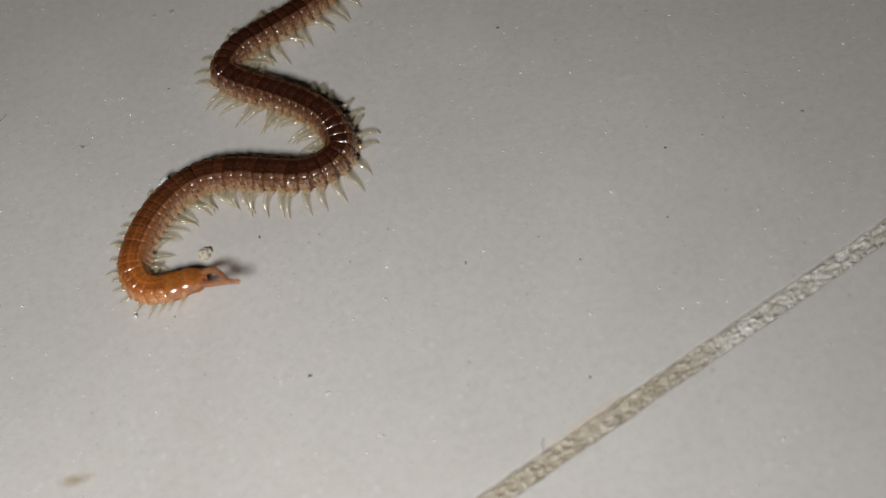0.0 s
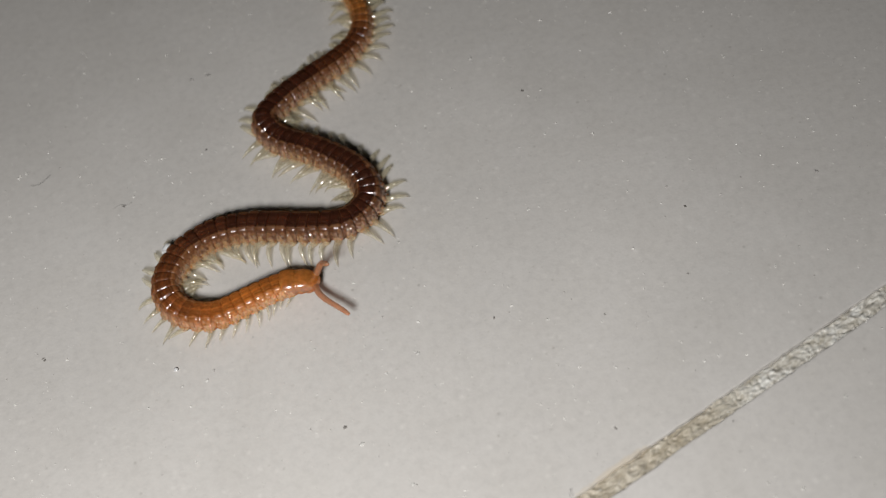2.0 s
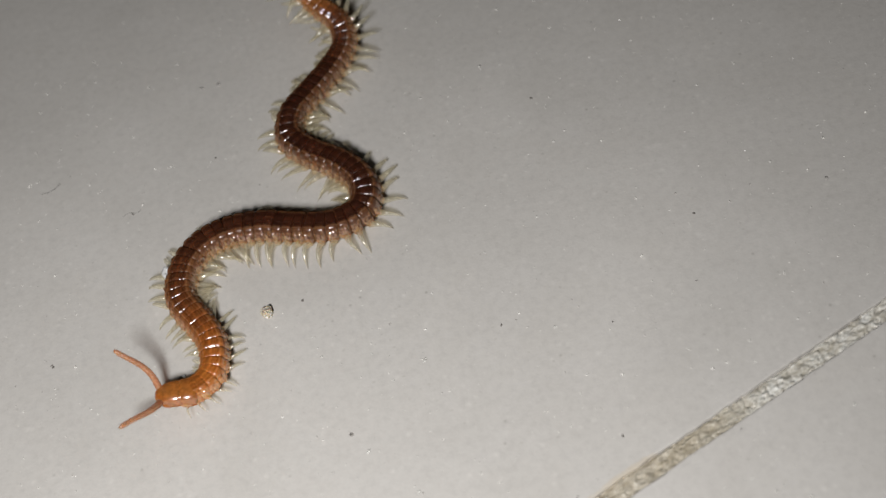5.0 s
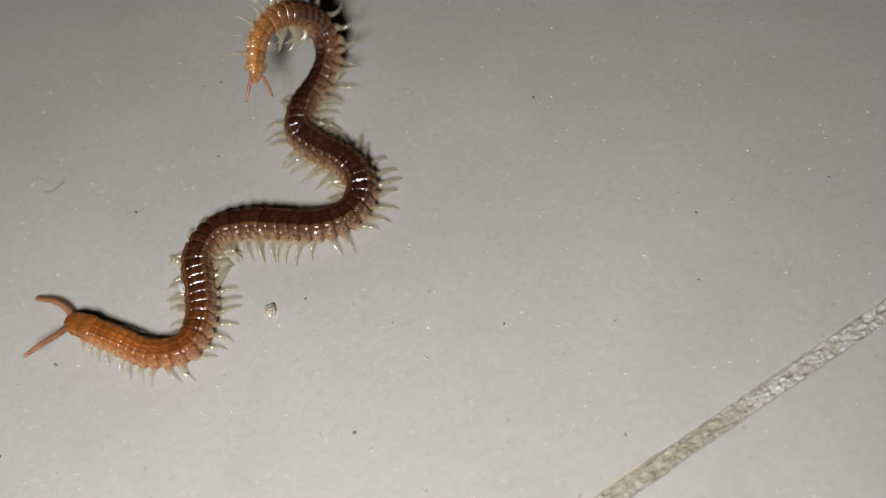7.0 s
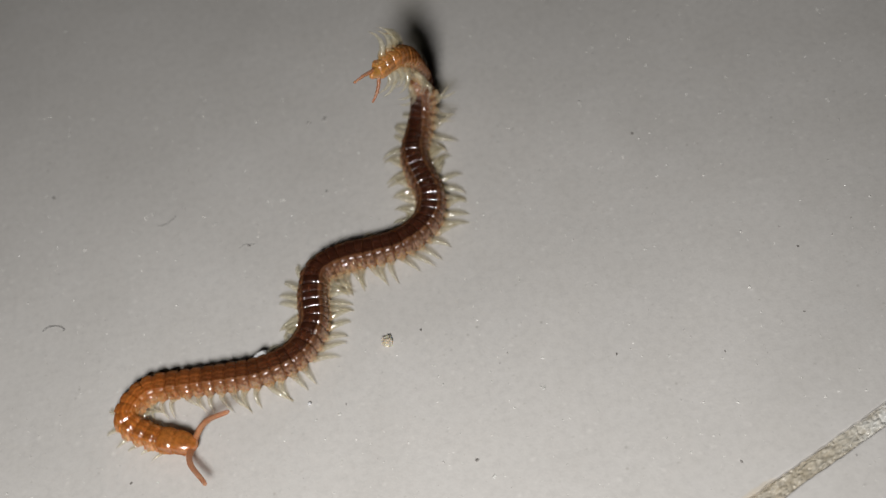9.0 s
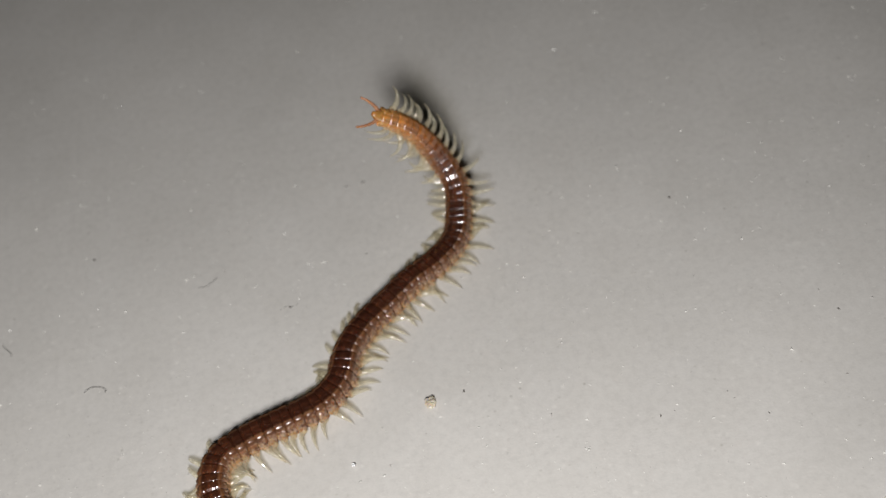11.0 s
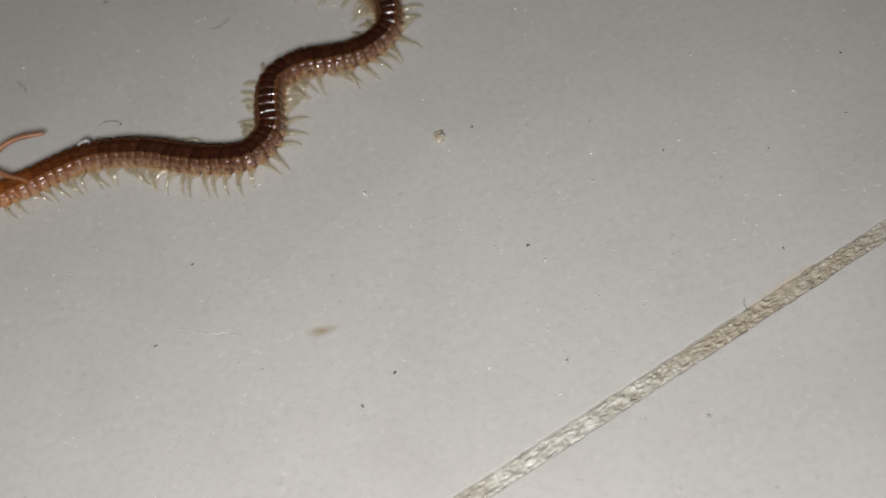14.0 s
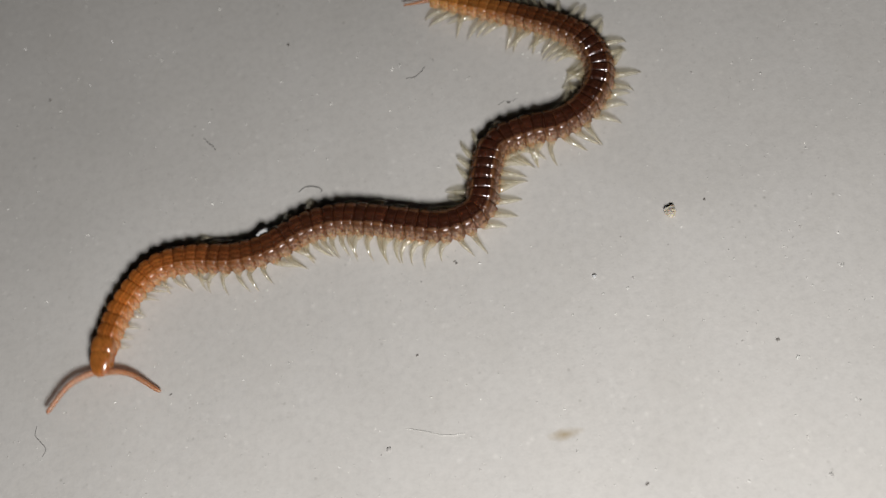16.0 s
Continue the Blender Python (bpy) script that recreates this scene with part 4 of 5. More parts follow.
    key(3.5, (-2.1, -2.4, 6.0), (-2.8, -2.0, 4.3), (-3.0, -1.4, 2.4), (-4.1, -0.6, 1.2), (-6.0, 0.6, 1.2), (-7.0, 2.6, 1.2), (-6.2, 4.9, 1.2), (-4.3, 6.7, 1.2), (-1.7, 7.4, 1.2), (1.0, 7.2, 1.2), (3.7, 6.2, 1.2), (6.4, 5.6, 1.2), (9.1, 6.1, 1.2), (9.4, 8.8, 1.2), (8.0, 11.2, 1.2), (5.9, 13.2, 1.2), (3.8, 15.0, 1.2), (2.9, 17.5, 1.2), (4.7, 19.6, 1.2), (7.0, 21.2, 1.2), (9.5, 22.5, 1.2), (11.7, 24.2, 1.2), (12.7, 26.9, 1.2), (12.4, 29.7, 1.2), (11.6, 32.3, 1.2))
    key(4, (-3.1, -5.3, 1.2), (-1.3, -3.7, 1.2), (-1.0, -2.1, 1.2), (-3.2, -0.8, 1.2), (-5.4, 0.4, 1.2), (-7.0, 2.3, 1.2), (-6.5, 4.7, 1.2), (-4.6, 6.6, 1.2), (-2.1, 7.5, 1.2), (0.7, 7.3, 1.2), (3.3, 6.3, 1.2), (6.1, 5.6, 1.2), (8.7, 6.3, 1.2), (9.2, 9.0, 1.2), (7.7, 11.3, 1.2), (5.5, 13.0, 1.2), (3.4, 15.0, 1.2), (3.3, 17.6, 1.2), (5.4, 19.5, 1.2), (7.8, 21.0, 1.2), (10.1, 22.6, 1.2), (11.9, 24.7, 1.2), (12.4, 27.5, 1.2), (12.1, 30.3, 1.2), (11.0, 32.9, 1.2))
    key(6.5, (-11.5, 0.5, 2.5), (-10.6, -1.0, 1.3), (-8.5, -2.4, 1.2), (-6.0, -2.9, 1.2), (-4.6, -1.0, 1.2), (-5.0, 1.5, 1.2), (-5.4, 4.1, 1.2), (-4.5, 6.7, 1.2), (-2.0, 7.6, 1.2), (0.8, 7.3, 1.2), (3.5, 6.3, 1.2), (6.2, 5.7, 1.2), (8.7, 6.8, 1.2), (8.9, 9.5, 1.2), (7.5, 12.0, 1.2), (5.6, 14.0, 1.2), (4.6, 16.6, 1.2), (6.0, 19.0, 1.2), (7.6, 21.3, 1.2), (8.6, 24.0, 1.1), (8.8, 26.5, 1.7), (8.0, 26.9, 4.4), (7.2, 26.3, 7.0), (5.1, 27.0, 8.7), (3.0, 27.8, 10.4))
    key(7, (-15.4, 2.7, 1.2), (-13.3, 1.1, 1.2), (-11.1, -0.6, 1.2), (-9.0, -2.2, 1.2), (-6.3, -2.3, 1.2), (-5.1, 0.1, 1.2), (-5.0, 2.9, 1.2), (-5.0, 5.7, 1.2), (-3.3, 7.9, 1.2), (-0.5, 7.9, 1.2), (2.2, 6.9, 1.2), (4.9, 6.0, 1.2), (7.6, 6.5, 1.2), (8.8, 9.0, 1.2), (7.9, 11.7, 1.2), (6.0, 13.8, 1.2), (4.5, 16.2, 1.2), (5.1, 19.0, 1.2), (6.8, 21.2, 1.2), (8.2, 23.5, 2.1), (8.0, 24.4, 4.7), (6.8, 23.6, 7.1), (5.3, 21.9, 8.9), (3.4, 19.9, 8.8), (2.5, 17.8, 7.0))
    key(7.5, (-18.5, 2.2, 1.2), (-15.7, 1.0, 1.2), (-12.9, 0.1, 1.2), (-10.2, -1.3, 1.2), (-7.7, -2.5, 1.2), (-5.5, -1.0, 1.2), (-5.1, 1.8, 1.2), (-5.1, 4.7, 1.2), (-4.4, 7.3, 1.2), (-1.9, 8.2, 1.2), (0.9, 8.0, 1.2), (3.6, 7.3, 1.2), (6.3, 6.8, 1.2), (8.3, 8.4, 1.2), (7.4, 11.0, 1.2), (5.6, 13.1, 1.2), (4.5, 15.6, 1.2), (5.6, 18.0, 1.2), (7.2, 20.3, 1.1), (7.9, 22.9, 1.5), (7.7, 24.4, 3.6), (6.9, 23.5, 6.1), (5.6, 22.0, 8.0), (3.6, 20.5, 9.1), (1.2, 20.3, 8.0))
    key(8, (-19.6, 0.8, 1.2), (-16.9, 0.5, 1.2), (-14.1, 0.4, 1.2), (-11.5, -0.8, 1.2), (-9.1, -2.4, 1.2), (-6.5, -1.9, 1.2), (-5.3, 0.5, 1.2), (-5.3, 3.3, 1.2), (-5.1, 6.0, 1.2), (-3.5, 7.9, 1.2), (-0.9, 8.1, 1.2), (1.7, 7.7, 1.2), (4.4, 7.6, 1.2), (6.8, 8.6, 1.2), (7.3, 11.1, 1.2), (5.9, 13.3, 1.2), (4.9, 15.7, 1.2), (5.6, 18.3, 1.2), (6.7, 20.7, 1.2), (7.5, 23.0, 2.0), (7.6, 23.5, 4.5), (7.0, 22.7, 7.0), (5.9, 21.4, 9.0), (3.9, 20.3, 10.1), (1.9, 21.2, 9.0))
    key(8.5, (-23.2, -1.9, 1.2), (-21.3, 0.4, 1.2), (-18.0, 0.9, 1.2), (-14.8, -0.1, 1.2), (-12.0, -1.5, 1.2), (-9.0, -2.2, 1.2), (-6.3, -1.4, 1.2), (-5.0, 1.0, 1.2), (-5.0, 3.7, 1.2), (-4.7, 6.3, 1.2), (-2.7, 8.0, 1.2), (-0.1, 8.0, 1.2), (2.5, 7.7, 1.2), (5.0, 8.4, 1.2), (6.0, 10.7, 1.2), (5.5, 13.3, 1.2), (5.0, 15.9, 1.2), (5.7, 18.4, 1.2), (6.8, 20.8, 1.1), (7.8, 22.7, 2.4), (8.0, 23.1, 4.9), (7.7, 22.2, 7.3), (7.1, 20.7, 9.4), (5.6, 19.2, 10.8), (3.2, 18.1, 11.0))
    key(9, (-15.6, -5.9, 1.2), (-18.6, -4.5, 1.2), (-21.0, -2.2, 1.2), (-19.3, 0.0, 1.2), (-16.0, -0.2, 1.2), (-12.8, -0.6, 1.2), (-9.7, -0.8, 1.2), (-7.0, 0.0, 1.2), (-5.4, 2.2, 1.2), (-5.2, 4.8, 1.2), (-4.5, 7.3, 1.2), (-2.1, 8.2, 1.2), (0.5, 8.1, 1.2), (3.1, 8.4, 1.2), (5.2, 9.8, 1.2), (6.0, 12.3, 1.2), (5.6, 14.9, 1.2), (5.4, 17.5, 1.2), (6.3, 20.0, 1.1), (7.3, 21.9, 2.5), (7.5, 22.5, 5.0), (7.3, 21.8, 7.5), (6.9, 20.5, 9.7), (6.0, 18.8, 11.5), (4.2, 17.1, 12.0))
    key(11.3, (-3.4, -16.5, 1.2), (-5.8, -14.9, 1.2), (-8.2, -13.3, 1.2), (-10.6, -11.7, 1.2), (-13.1, -10.1, 1.2), (-15.4, -8.3, 1.2), (-17.5, -6.3, 1.2), (-18.8, -3.7, 1.2), (-18.1, -1.1, 1.2), (-15.3, -0.3, 1.2), (-12.4, 0.0, 1.2), (-9.6, 0.7, 1.2), (-7.7, 2.7, 1.2), (-7.2, 5.5, 1.2), (-5.5, 7.8, 1.2), (-3.0, 9.4, 1.2), (-0.5, 10.8, 1.2), (2.3, 11.8, 1.2), (4.4, 13.7, 1.2), (5.2, 16.5, 1.2), (5.6, 19.2, 2.1), (5.2, 20.9, 4.4), (4.2, 21.4, 7.1), (2.9, 21.2, 9.7), (1.2, 20.8, 12.0))
    key(11.5, (-3.9, -17.3, 1.2), (-5.7, -14.9, 1.2), (-7.4, -12.6, 1.2), (-9.4, -10.5, 1.2), (-11.8, -8.8, 1.2), (-14.3, -7.4, 1.2), (-16.8, -5.8, 1.2), (-18.6, -3.6, 1.2), (-17.0, -1.4, 1.2), (-14.2, -0.4, 1.2), (-11.4, 0.2, 1.2), (-8.9, 1.6, 1.2), (-8.1, 4.4, 1.2), (-6.7, 6.9, 1.2), (-4.5, 8.9, 1.2), (-2.2, 10.6, 1.2), (0.5, 11.7, 1.2), (2.9, 13.4, 1.2), (4.3, 15.8, 1.7), (4.4, 18.5, 2.8), (3.5, 19.8, 5.1), (1.9, 20.0, 7.6), (0.2, 19.7, 9.9), (-1.9, 19.1, 11.9), (-4.5, 19.1, 13.0))
    key(12, (-9.8, -13.1, 3.7), (-10.0, -10.0, 4.0), (-11.9, -7.5, 3.7), (-14.5, -6.4, 2.4), (-17.4, -5.8, 1.3), (-19.8, -3.8, 1.2), (-20.0, -0.7, 1.2), (-18.8, 2.2, 1.2), (-17.2, 4.9, 1.2), (-15.3, 7.5, 1.1), (-13.6, 9.9, 1.9), (-11.8, 11.1, 4.2), (-9.6, 11.2, 6.4), (-7.3, 10.4, 8.5), (-4.8, 9.3, 9.9), (-1.9, 9.3, 8.9), (0.2, 9.6, 6.6), (2.0, 11.2, 4.5), (2.4, 14.0, 4.9), (1.7, 16.9, 5.9), (1.1, 20.0, 6.1), (0.7, 23.1, 5.9), (0.2, 26.2, 5.4), (-0.3, 29.2, 4.7), (-0.6, 32.3, 4.0))
    key(12.5, (-11.9, -14.4, 3.0), (-8.9, -15.0, 3.1), (-6.5, -13.8, 1.9), (-6.9, -11.0, 1.2), (-9.8, -9.8, 1.2), (-12.9, -9.3, 1.2), (-15.9, -8.3, 1.2), (-18.5, -6.6, 1.2), (-19.6, -3.7, 1.2), (-17.6, -1.3, 1.2), (-15.2, 0.7, 1.2), (-13.8, 3.5, 1.2), (-13.0, 6.6, 1.2), (-11.1, 9.0, 1.2), (-8.3, 10.6, 1.2), (-5.2, 11.2, 1.2), (-2.1, 11.5, 1.2), (0.5, 13.2, 1.2), (1.2, 16.2, 1.2), (0.0, 19.1, 1.2), (-2.5, 21.1, 1.2), (-5.2, 22.6, 1.2), (-7.9, 24.3, 1.2), (-10.2, 26.4, 1.2), (-12.2, 28.9, 1.2))
    key(12.7, (-2.2, -11.8, 3.0), (-3.6, -9.4, 1.8), (-5.8, -7.3, 1.2), (-8.8, -7.0, 1.2), (-11.9, -7.1, 1.2), (-15.0, -6.8, 1.2), (-17.8, -5.4, 1.2), (-20.2, -3.5, 1.2), (-19.4, -1.0, 1.2), (-16.3, -0.6, 1.2), (-13.4, 0.5, 1.2), (-12.1, 3.2, 1.2), (-12.1, 6.3, 1.2), (-10.9, 9.1, 1.2), (-8.5, 10.9, 1.2), (-5.4, 11.6, 1.2), (-2.3, 11.7, 1.2), (0.3, 13.3, 1.2), (1.1, 16.2, 1.2), (0.4, 19.2, 1.2), (-1.9, 21.2, 1.2), (-4.6, 22.8, 1.2), (-7.5, 24.1, 1.2), (-10.3, 25.4, 1.2), (-12.8, 27.1, 1.2))
    key(12.8, (-4.8, -9.8, 4.0), (-7.5, -8.6, 5.1), (-10.3, -7.2, 6.0), (-13.0, -6.0, 7.0), (-15.9, -4.6, 7.0), (-18.8, -3.3, 6.9), (-21.4, -1.7, 6.1), (-22.3, -0.2, 4.0), (-19.7, -0.6, 2.4), (-16.7, -1.2, 1.6), (-13.7, -0.3, 1.2), (-12.8, 2.7, 1.2), (-12.7, 5.9, 1.2), (-11.4, 8.8, 1.2), (-8.6, 10.3, 1.2), (-5.4, 10.7, 1.2), (-2.3, 10.9, 1.2), (0.2, 12.8, 1.2), (0.9, 15.8, 1.2), (-0.3, 18.7, 1.2), (-2.8, 20.7, 1.2), (-5.7, 22.1, 1.2), (-8.6, 23.4, 1.2), (-11.4, 24.9, 1.2), (-14.0, 26.8, 1.2))
    key(12.9, (-7.7, 3.1, 9.0), (-7.2, -0.2, 9.0), (-8.1, -3.3, 9.0), (-11.1, -3.5, 8.0), (-14.3, -3.1, 8.0), (-17.4, -2.0, 8.0), (-20.1, -0.3, 7.2), (-22.1, 1.2, 5.2), (-21.3, 1.1, 2.2), (-18.5, 0.0, 1.1), (-15.4, -1.2, 1.2), (-12.6, 0.0, 1.2), (-12.7, 3.3, 1.2), (-12.7, 6.5, 1.2), (-10.5, 8.8, 1.2), (-7.3, 9.4, 1.2), (-4.0, 9.6, 1.2), (-1.0, 10.8, 1.2), (0.1, 13.8, 1.2), (-0.9, 16.9, 1.2), (-3.3, 19.1, 1.2), (-5.9, 21.1, 1.2), (-8.4, 23.2, 1.2), (-10.9, 25.4, 1.2), (-13.3, 27.6, 1.2))
    key(13, (-13.5, 2.4, 12.0), (-15.4, 0.7, 11.0), (-18.3, 0.8, 9.9), (-20.9, 1.6, 8.6), (-23.4, 2.7, 7.1), (-25.6, 3.8, 5.2), (-26.3, 4.4, 2.5), (-23.8, 3.5, 1.3), (-21.0, 2.2, 1.2), (-18.1, 1.2, 1.2), (-15.0, 1.2, 1.2), (-13.2, 3.4, 1.2), (-13.0, 6.5, 1.2), (-11.2, 8.8, 1.2), (-8.3, 9.8, 1.2), (-5.3, 10.3, 1.2), (-2.5, 11.7, 1.2), (-1.0, 14.3, 1.2), (-1.6, 17.2, 1.2), (-3.7, 19.4, 1.2), (-6.0, 21.4, 1.2), (-8.3, 23.4, 1.2), (-10.8, 25.3, 1.2), (-13.2, 27.2, 1.2), (-15.6, 29.1, 1.2))
    key(13.5, (-42.8, 8.4, 1.2), (-40.9, 6.0, 1.2), (-38.5, 4.2, 1.2), (-35.6, 3.6, 1.2), (-32.6, 3.9, 1.2), (-29.7, 4.6, 1.2), (-26.8, 4.4, 1.2), (-24.0, 3.5, 1.2), (-21.4, 2.3, 1.2), (-18.7, 1.4, 1.2), (-15.9, 1.1, 1.2), (-13.5, 2.3, 1.2), (-13.2, 5.1, 1.2), (-13.2, 7.9, 1.2), (-11.3, 9.6, 1.2), (-8.5, 9.6, 1.2), (-5.6, 9.4, 1.2), (-3.1, 10.6, 1.2), (-1.8, 13.0, 1.2), (-2.1, 15.8, 1.2), (-3.4, 18.3, 1.2), (-5.1, 20.5, 1.2), (-7.3, 22.3, 1.2), (-9.8, 23.7, 1.2), (-12.3, 25.0, 1.2))
    key(14, (-37.1, 6.6, 2.0), (-39.7, 6.9, 1.2), (-40.1, 4.4, 1.2), (-37.5, 3.2, 1.2), (-34.7, 3.7, 1.2), (-31.9, 4.5, 1.2), (-29.1, 5.1, 1.2), (-26.2, 4.8, 1.2), (-23.5, 4.0, 1.2), (-21.0, 2.8, 1.2), (-18.3, 1.8, 1.2), (-15.6, 1.5, 1.2), (-13.6, 3.3, 1.2), (-13.4, 6.1, 1.2), (-12.7, 8.8, 1.2), (-10.2, 10.0, 1.2), (-7.4, 9.8, 1.2), (-4.6, 10.0, 1.2), (-2.4, 11.7, 1.2), (-2.0, 14.4, 1.2), (-3.2, 16.9, 1.2), (-5.3, 18.8, 1.2), (-7.7, 20.3, 1.2), (-10.1, 21.8, 1.2), (-12.6, 23.1, 1.2))
    key(14.5, (-31.2, 9.9, 1.2), (-33.9, 9.6, 1.2), (-36.5, 8.3, 1.2), (-37.4, 6.1, 1.2), (-35.1, 4.6, 1.2), (-32.3, 4.4, 1.2), (-29.5, 4.8, 1.2), (-26.7, 5.0, 1.2), (-24.0, 4.3, 1.2), (-21.3, 3.4, 1.2), (-18.6, 2.7, 1.2), (-15.8, 2.4, 1.2), (-13.8, 4.2, 1.2), (-13.2, 7.0, 1.2), (-11.6, 9.1, 1.2), (-8.8, 9.7, 1.2), (-6.0, 9.8, 1.2), (-3.4, 10.7, 1.2), (-1.8, 13.0, 1.2), (-1.5, 15.8, 1.2), (-2.9, 18.2, 1.2), (-5.1, 19.9, 1.2), (-7.5, 21.3, 1.2), (-10.1, 22.6, 1.2), (-12.6, 23.9, 1.2))
    key(15, (-43.1, 11.7, 2.0), (-40.8, 11.2, 1.2), (-39.0, 9.6, 1.2), (-37.8, 7.3, 1.2), (-36.0, 5.3, 1.2), (-33.4, 4.3, 1.2), (-30.6, 4.4, 1.2), (-27.7, 4.6, 1.2), (-24.8, 4.3, 1.2), (-21.9, 3.6, 1.2), (-19.0, 2.7, 1.2), (-16.1, 2.0, 1.2), (-13.7, 3.4, 1.2), (-13.0, 6.3, 1.2), (-11.3, 8.7, 1.2), (-8.4, 9.3, 1.2), (-5.5, 9.6, 1.2), (-3.0, 11.1, 1.2), (-2.3, 13.9, 1.2), (-3.5, 16.6, 1.2), (-5.7, 18.7, 1.2), (-8.1, 20.4, 1.2), (-10.7, 21.9, 1.2), (-13.4, 23.2, 1.2), (-16.1, 24.5, 1.2))
    key(15.5, (-42.7, 6.8, 3.6), (-42.3, 8.8, 3.4), (-40.8, 10.1, 2.4), (-38.9, 9.1, 1.5), (-36.8, 5.3, 1.2), (-34.0, 4.5, 1.2), (-31.1, 4.8, 1.2), (-28.2, 5.2, 1.2), (-25.2, 5.1, 1.2), (-22.3, 4.3, 1.2), (-19.5, 3.2, 1.2), (-16.6, 2.4, 1.2), (-13.9, 3.4, 1.2), (-13.1, 6.2, 1.2), (-11.3, 8.5, 1.2), (-8.4, 9.0, 1.2), (-5.4, 9.3, 1.2), (-2.9, 10.8, 1.2), (-2.2, 13.6, 1.2), (-3.4, 16.3, 1.2), (-5.5, 18.4, 1.2), (-7.9, 20.3, 1.2), (-10.3, 22.1, 1.2), (-12.9, 23.5, 1.2), (-15.8, 24.5, 1.2))
    key(16, (-45.8, -3.3, 1.2), (-44.8, -0.1, 1.2), (-43.1, 2.7, 1.2), (-40.6, 4.8, 1.2), (-37.4, 4.9, 1.2), (-34.3, 4.1, 1.2), (-31.2, 4.2, 1.2), (-28.3, 5.2, 1.2), (-25.3, 5.3, 1.2), (-22.5, 4.5, 1.2), (-19.8, 3.4, 1.2), (-17.0, 2.5, 1.2), (-14.3, 3.2, 1.2), (-13.3, 5.9, 1.2), (-12.0, 8.5, 1.2), (-9.2, 9.2, 1.2), (-6.2, 9.2, 1.2), (-3.7, 10.6, 1.2), (-2.3, 13.1, 1.2), (-2.7, 16.0, 1.2), (-4.6, 18.2, 1.2), (-7.0, 19.9, 1.2), (-9.5, 21.4, 1.2), (-12.1, 22.9, 1.2), (-14.6, 24.4, 1.2))
    times = sorted(SPINES)
    rows = []
    for a, b in zip(times, times[1:]):
        n = max(1, round((b - a) / 0.25)) if b - a > 0.15 else 2
        rows += [(a + (b - a) * k / n, between(SPINES[a], SPINES[b], k / n) if k else SPINES[a]) for k in range(n)]
    rows.append((times[-1], SPINES[times[-1]]))
    total = COUNT + 2.6
    cuts = [0.0, 2.2 / total] + [(2.2 + i + 1) / total for i in range(COUNT)] + [1.0]
    poses = {}
    for t, pts in rows:
        c = resample(pts, cuts)
        poses[t] = [piece_pose(c[i], c[i + 1], twist(t, cuts[i])) for i in range(len(cuts) - 1)]
    ts = sorted(poses)
    walk(head, [(t, poses[t][0]) for t in ts])
    for i, seg in enumerate(segments):
        walk(seg, [(t, poses[t][i + 1]) for t in ts])
    walk(tail, [(t, poses[t][-1]) for t in ts])

    def heading(t, i, side):
        """How far a leg on this side points away from the torch, from which the legs are drawn in."""
        row = poses[min(ts, key=lambda q: abs(q - t))][i + 1]
        fade = 1.0 if i < 52 else max(0.0, (58 - i) / 6)
        return fade * min(1.0, max(0.0, side * row.col[1][1] - 0.5) / 0.4)

    for leg, i, side, root, splay in legs:
        beat = []
        for k in range(33):
            t = k * 0.5
            calm = 0.35 if t < 6 else 1.0
            a = splay + calm * 11 * math.sin(2 * math.pi * (t / 1.3 - i / 10.0) + (1.6 if side > 0 else 0))
            away = heading(t, i, side)
            a -= 60 * away
            lift = calm * 7 * math.cos(2 * math.pi * (t / 1.3 - i / 10.0) + (1.6 if side > 0 else 0))
            beat.append((t, pose(root.x, root.y, root.z, side * (lift - 8 * away), 0, -side * a)))
        walk(leg, beat)
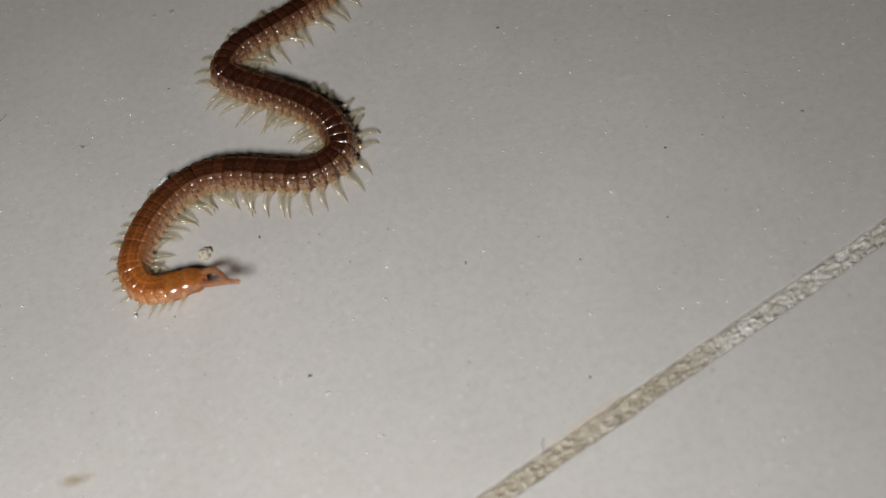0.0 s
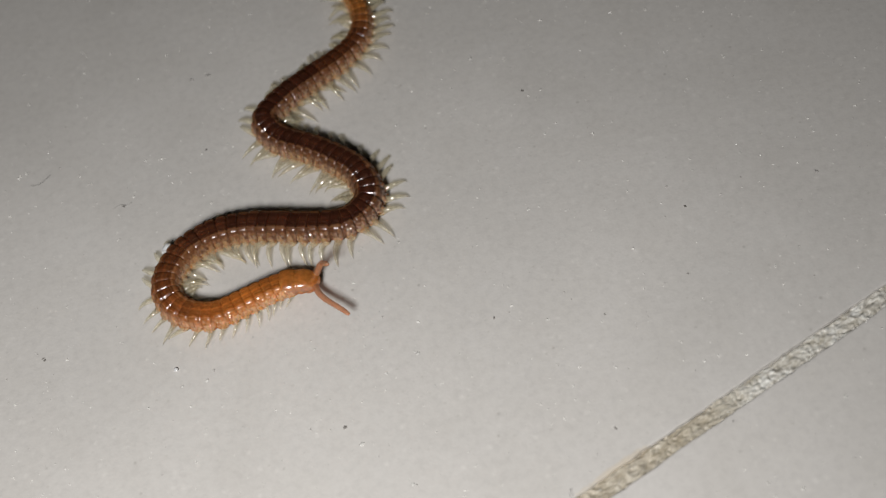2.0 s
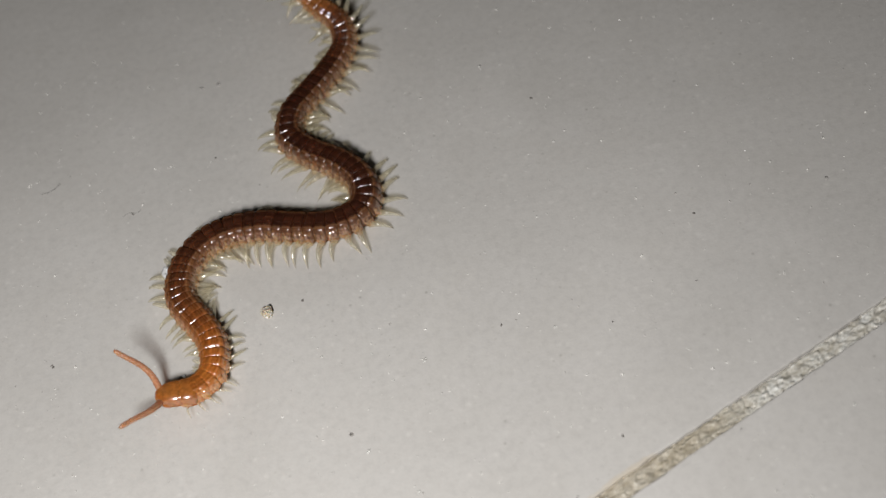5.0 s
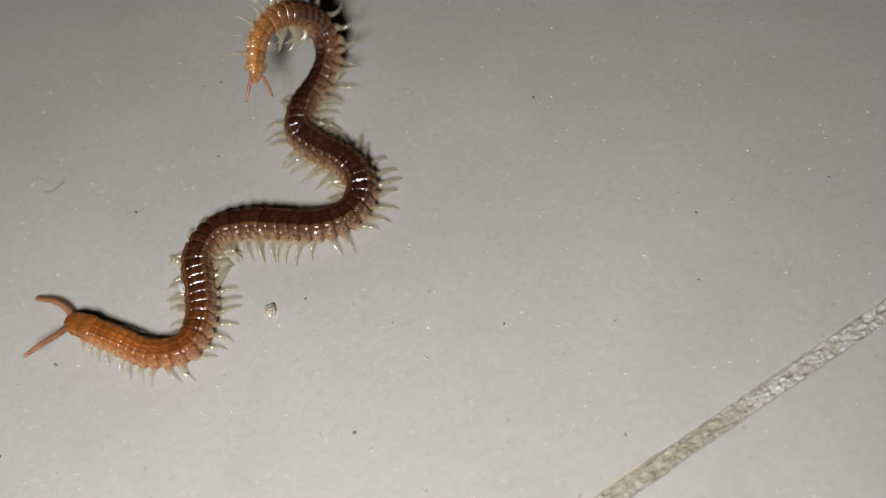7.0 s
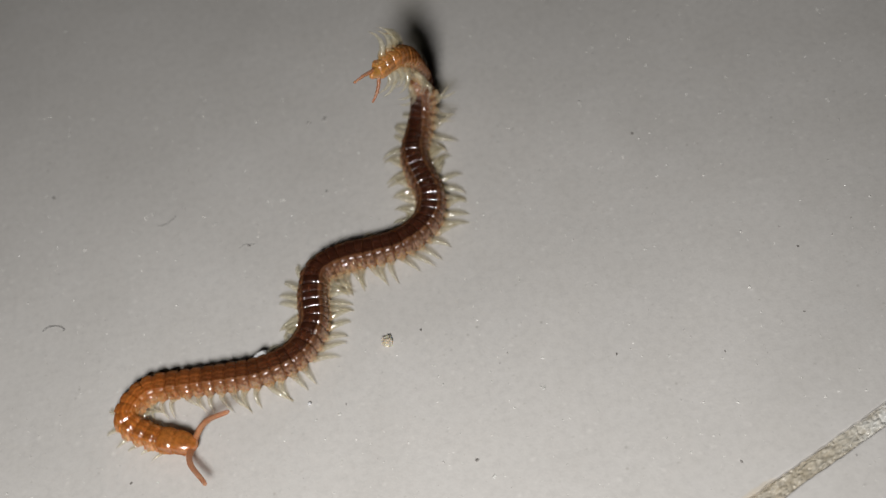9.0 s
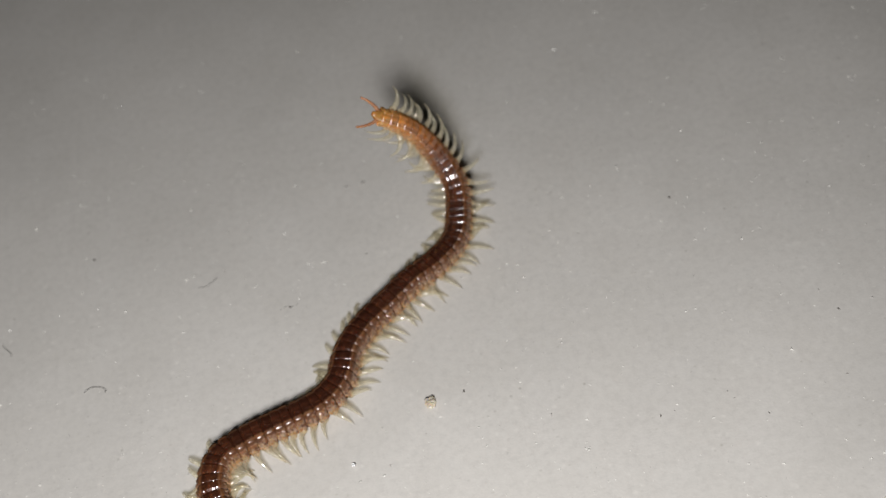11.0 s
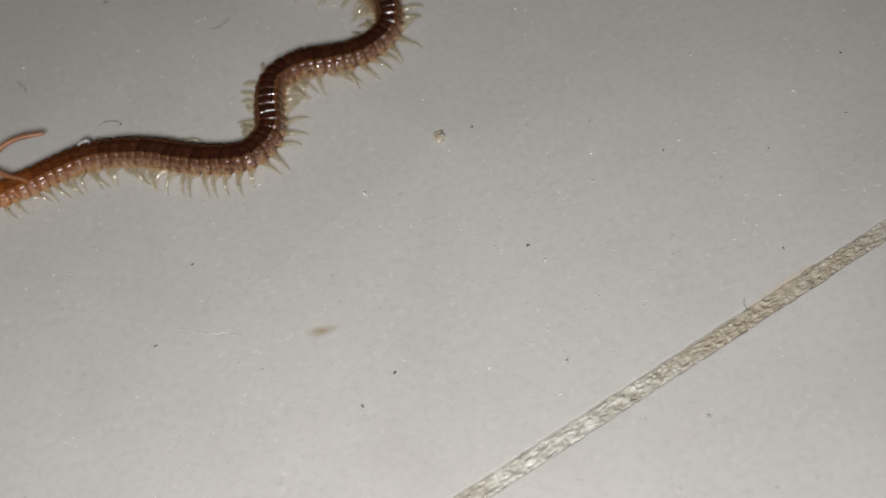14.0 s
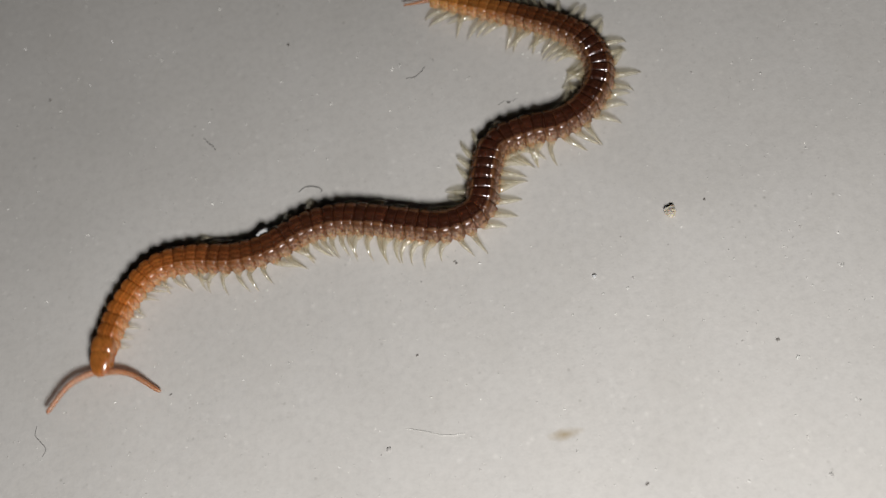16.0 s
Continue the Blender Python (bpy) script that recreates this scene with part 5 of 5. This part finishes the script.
    # seconds, then yaw and pitch of each antenna
    feel = [(0, -54, -36, -50, -36), (0.5, -31, -14, -24, -18), (1, -40, -36, -62, -36), (1.5, 40, 4, -83, -52), (2, -41, -60, -59, -16), (2.5, -35, -52, -59, -16), (3, 60, -10, -74, -28), (3.5, 1, 24, -21, 24), (4, 43, -32, -14, -44), (6.5, 67, -30, -75, -40), (7, 95, -30, -11, 4), (7.5, 88, -8, -29, -12), (8, 82, -32, -41, 4), (8.5, 73, -4, -14, -36), (9, 25, -44, -53, -24), (11.3, 30, 10, -32, 10), (11.5, 30, 10, -32, 10), (12, 30, 10, -32, 10), (12.5, 30, 28, -38, 24), (12.7, 30, 10, -32, 10), (12.8, 30, 10, -32, 10), (12.9, 30, 10, -32, 10), (13, 10, 10, -80, 10), (13.5, 30, 10, -32, 10), (14, 30, 10, -32, 10), (14.5, -25, 0, -47, 0), (15, 52, -20, -47, 32), (15.5, 25, 28, -44, 0), (16, 79, 4, -44, -8)]
    for k, (antenna, side) in enumerate(((antennae[0], 1), (antennae[1], -1))):
        walk(antenna, [(row[0], pose(0.72 * MM, side * 0.36 * MM, -0.15 * MM, 0, row[2 + 2 * k], row[1 + 2 * k])) for row in feel])
    for leg in tail_legs:
        walk(leg, [(t, pose(0, 0, 0, 0, 0, yaw)) for t, yaw in ((0.0, 0), (4.0, 0), (6.5, 12), (7.0, 15), (8.0, 45), (9.0, 20), (11.3, 0), (12.0, -30), (12.5, -45), (13.5, -10), (16.0, 0))])
    ride = 0.24 * total - 2.2
    walk(droplet, [(t, poses[t][round(ride) + 1] @ pose(0, -1.22 * MM, 0.35 * MM)) for t in ts])
    walk(crumb, [(t, pose(x * MM, y * MM, 0.24 * MM, rx, ry, rz)) for t, x, y, rx, ry, rz in (
        (0.0, -1.3, -0.3, 0, 0, 0), (0.5, -1.2, -0.3, 0, 0, 10), (0.9, -0.9, -0.2, 10, 0, 25), (1.4, 0.0, -0.3, 25, 10, 45),
        (3.4, 0.0, -0.3, 25, 10, 45), (16.0, 0.0, -0.3, 25, 10, 45))])


motions()
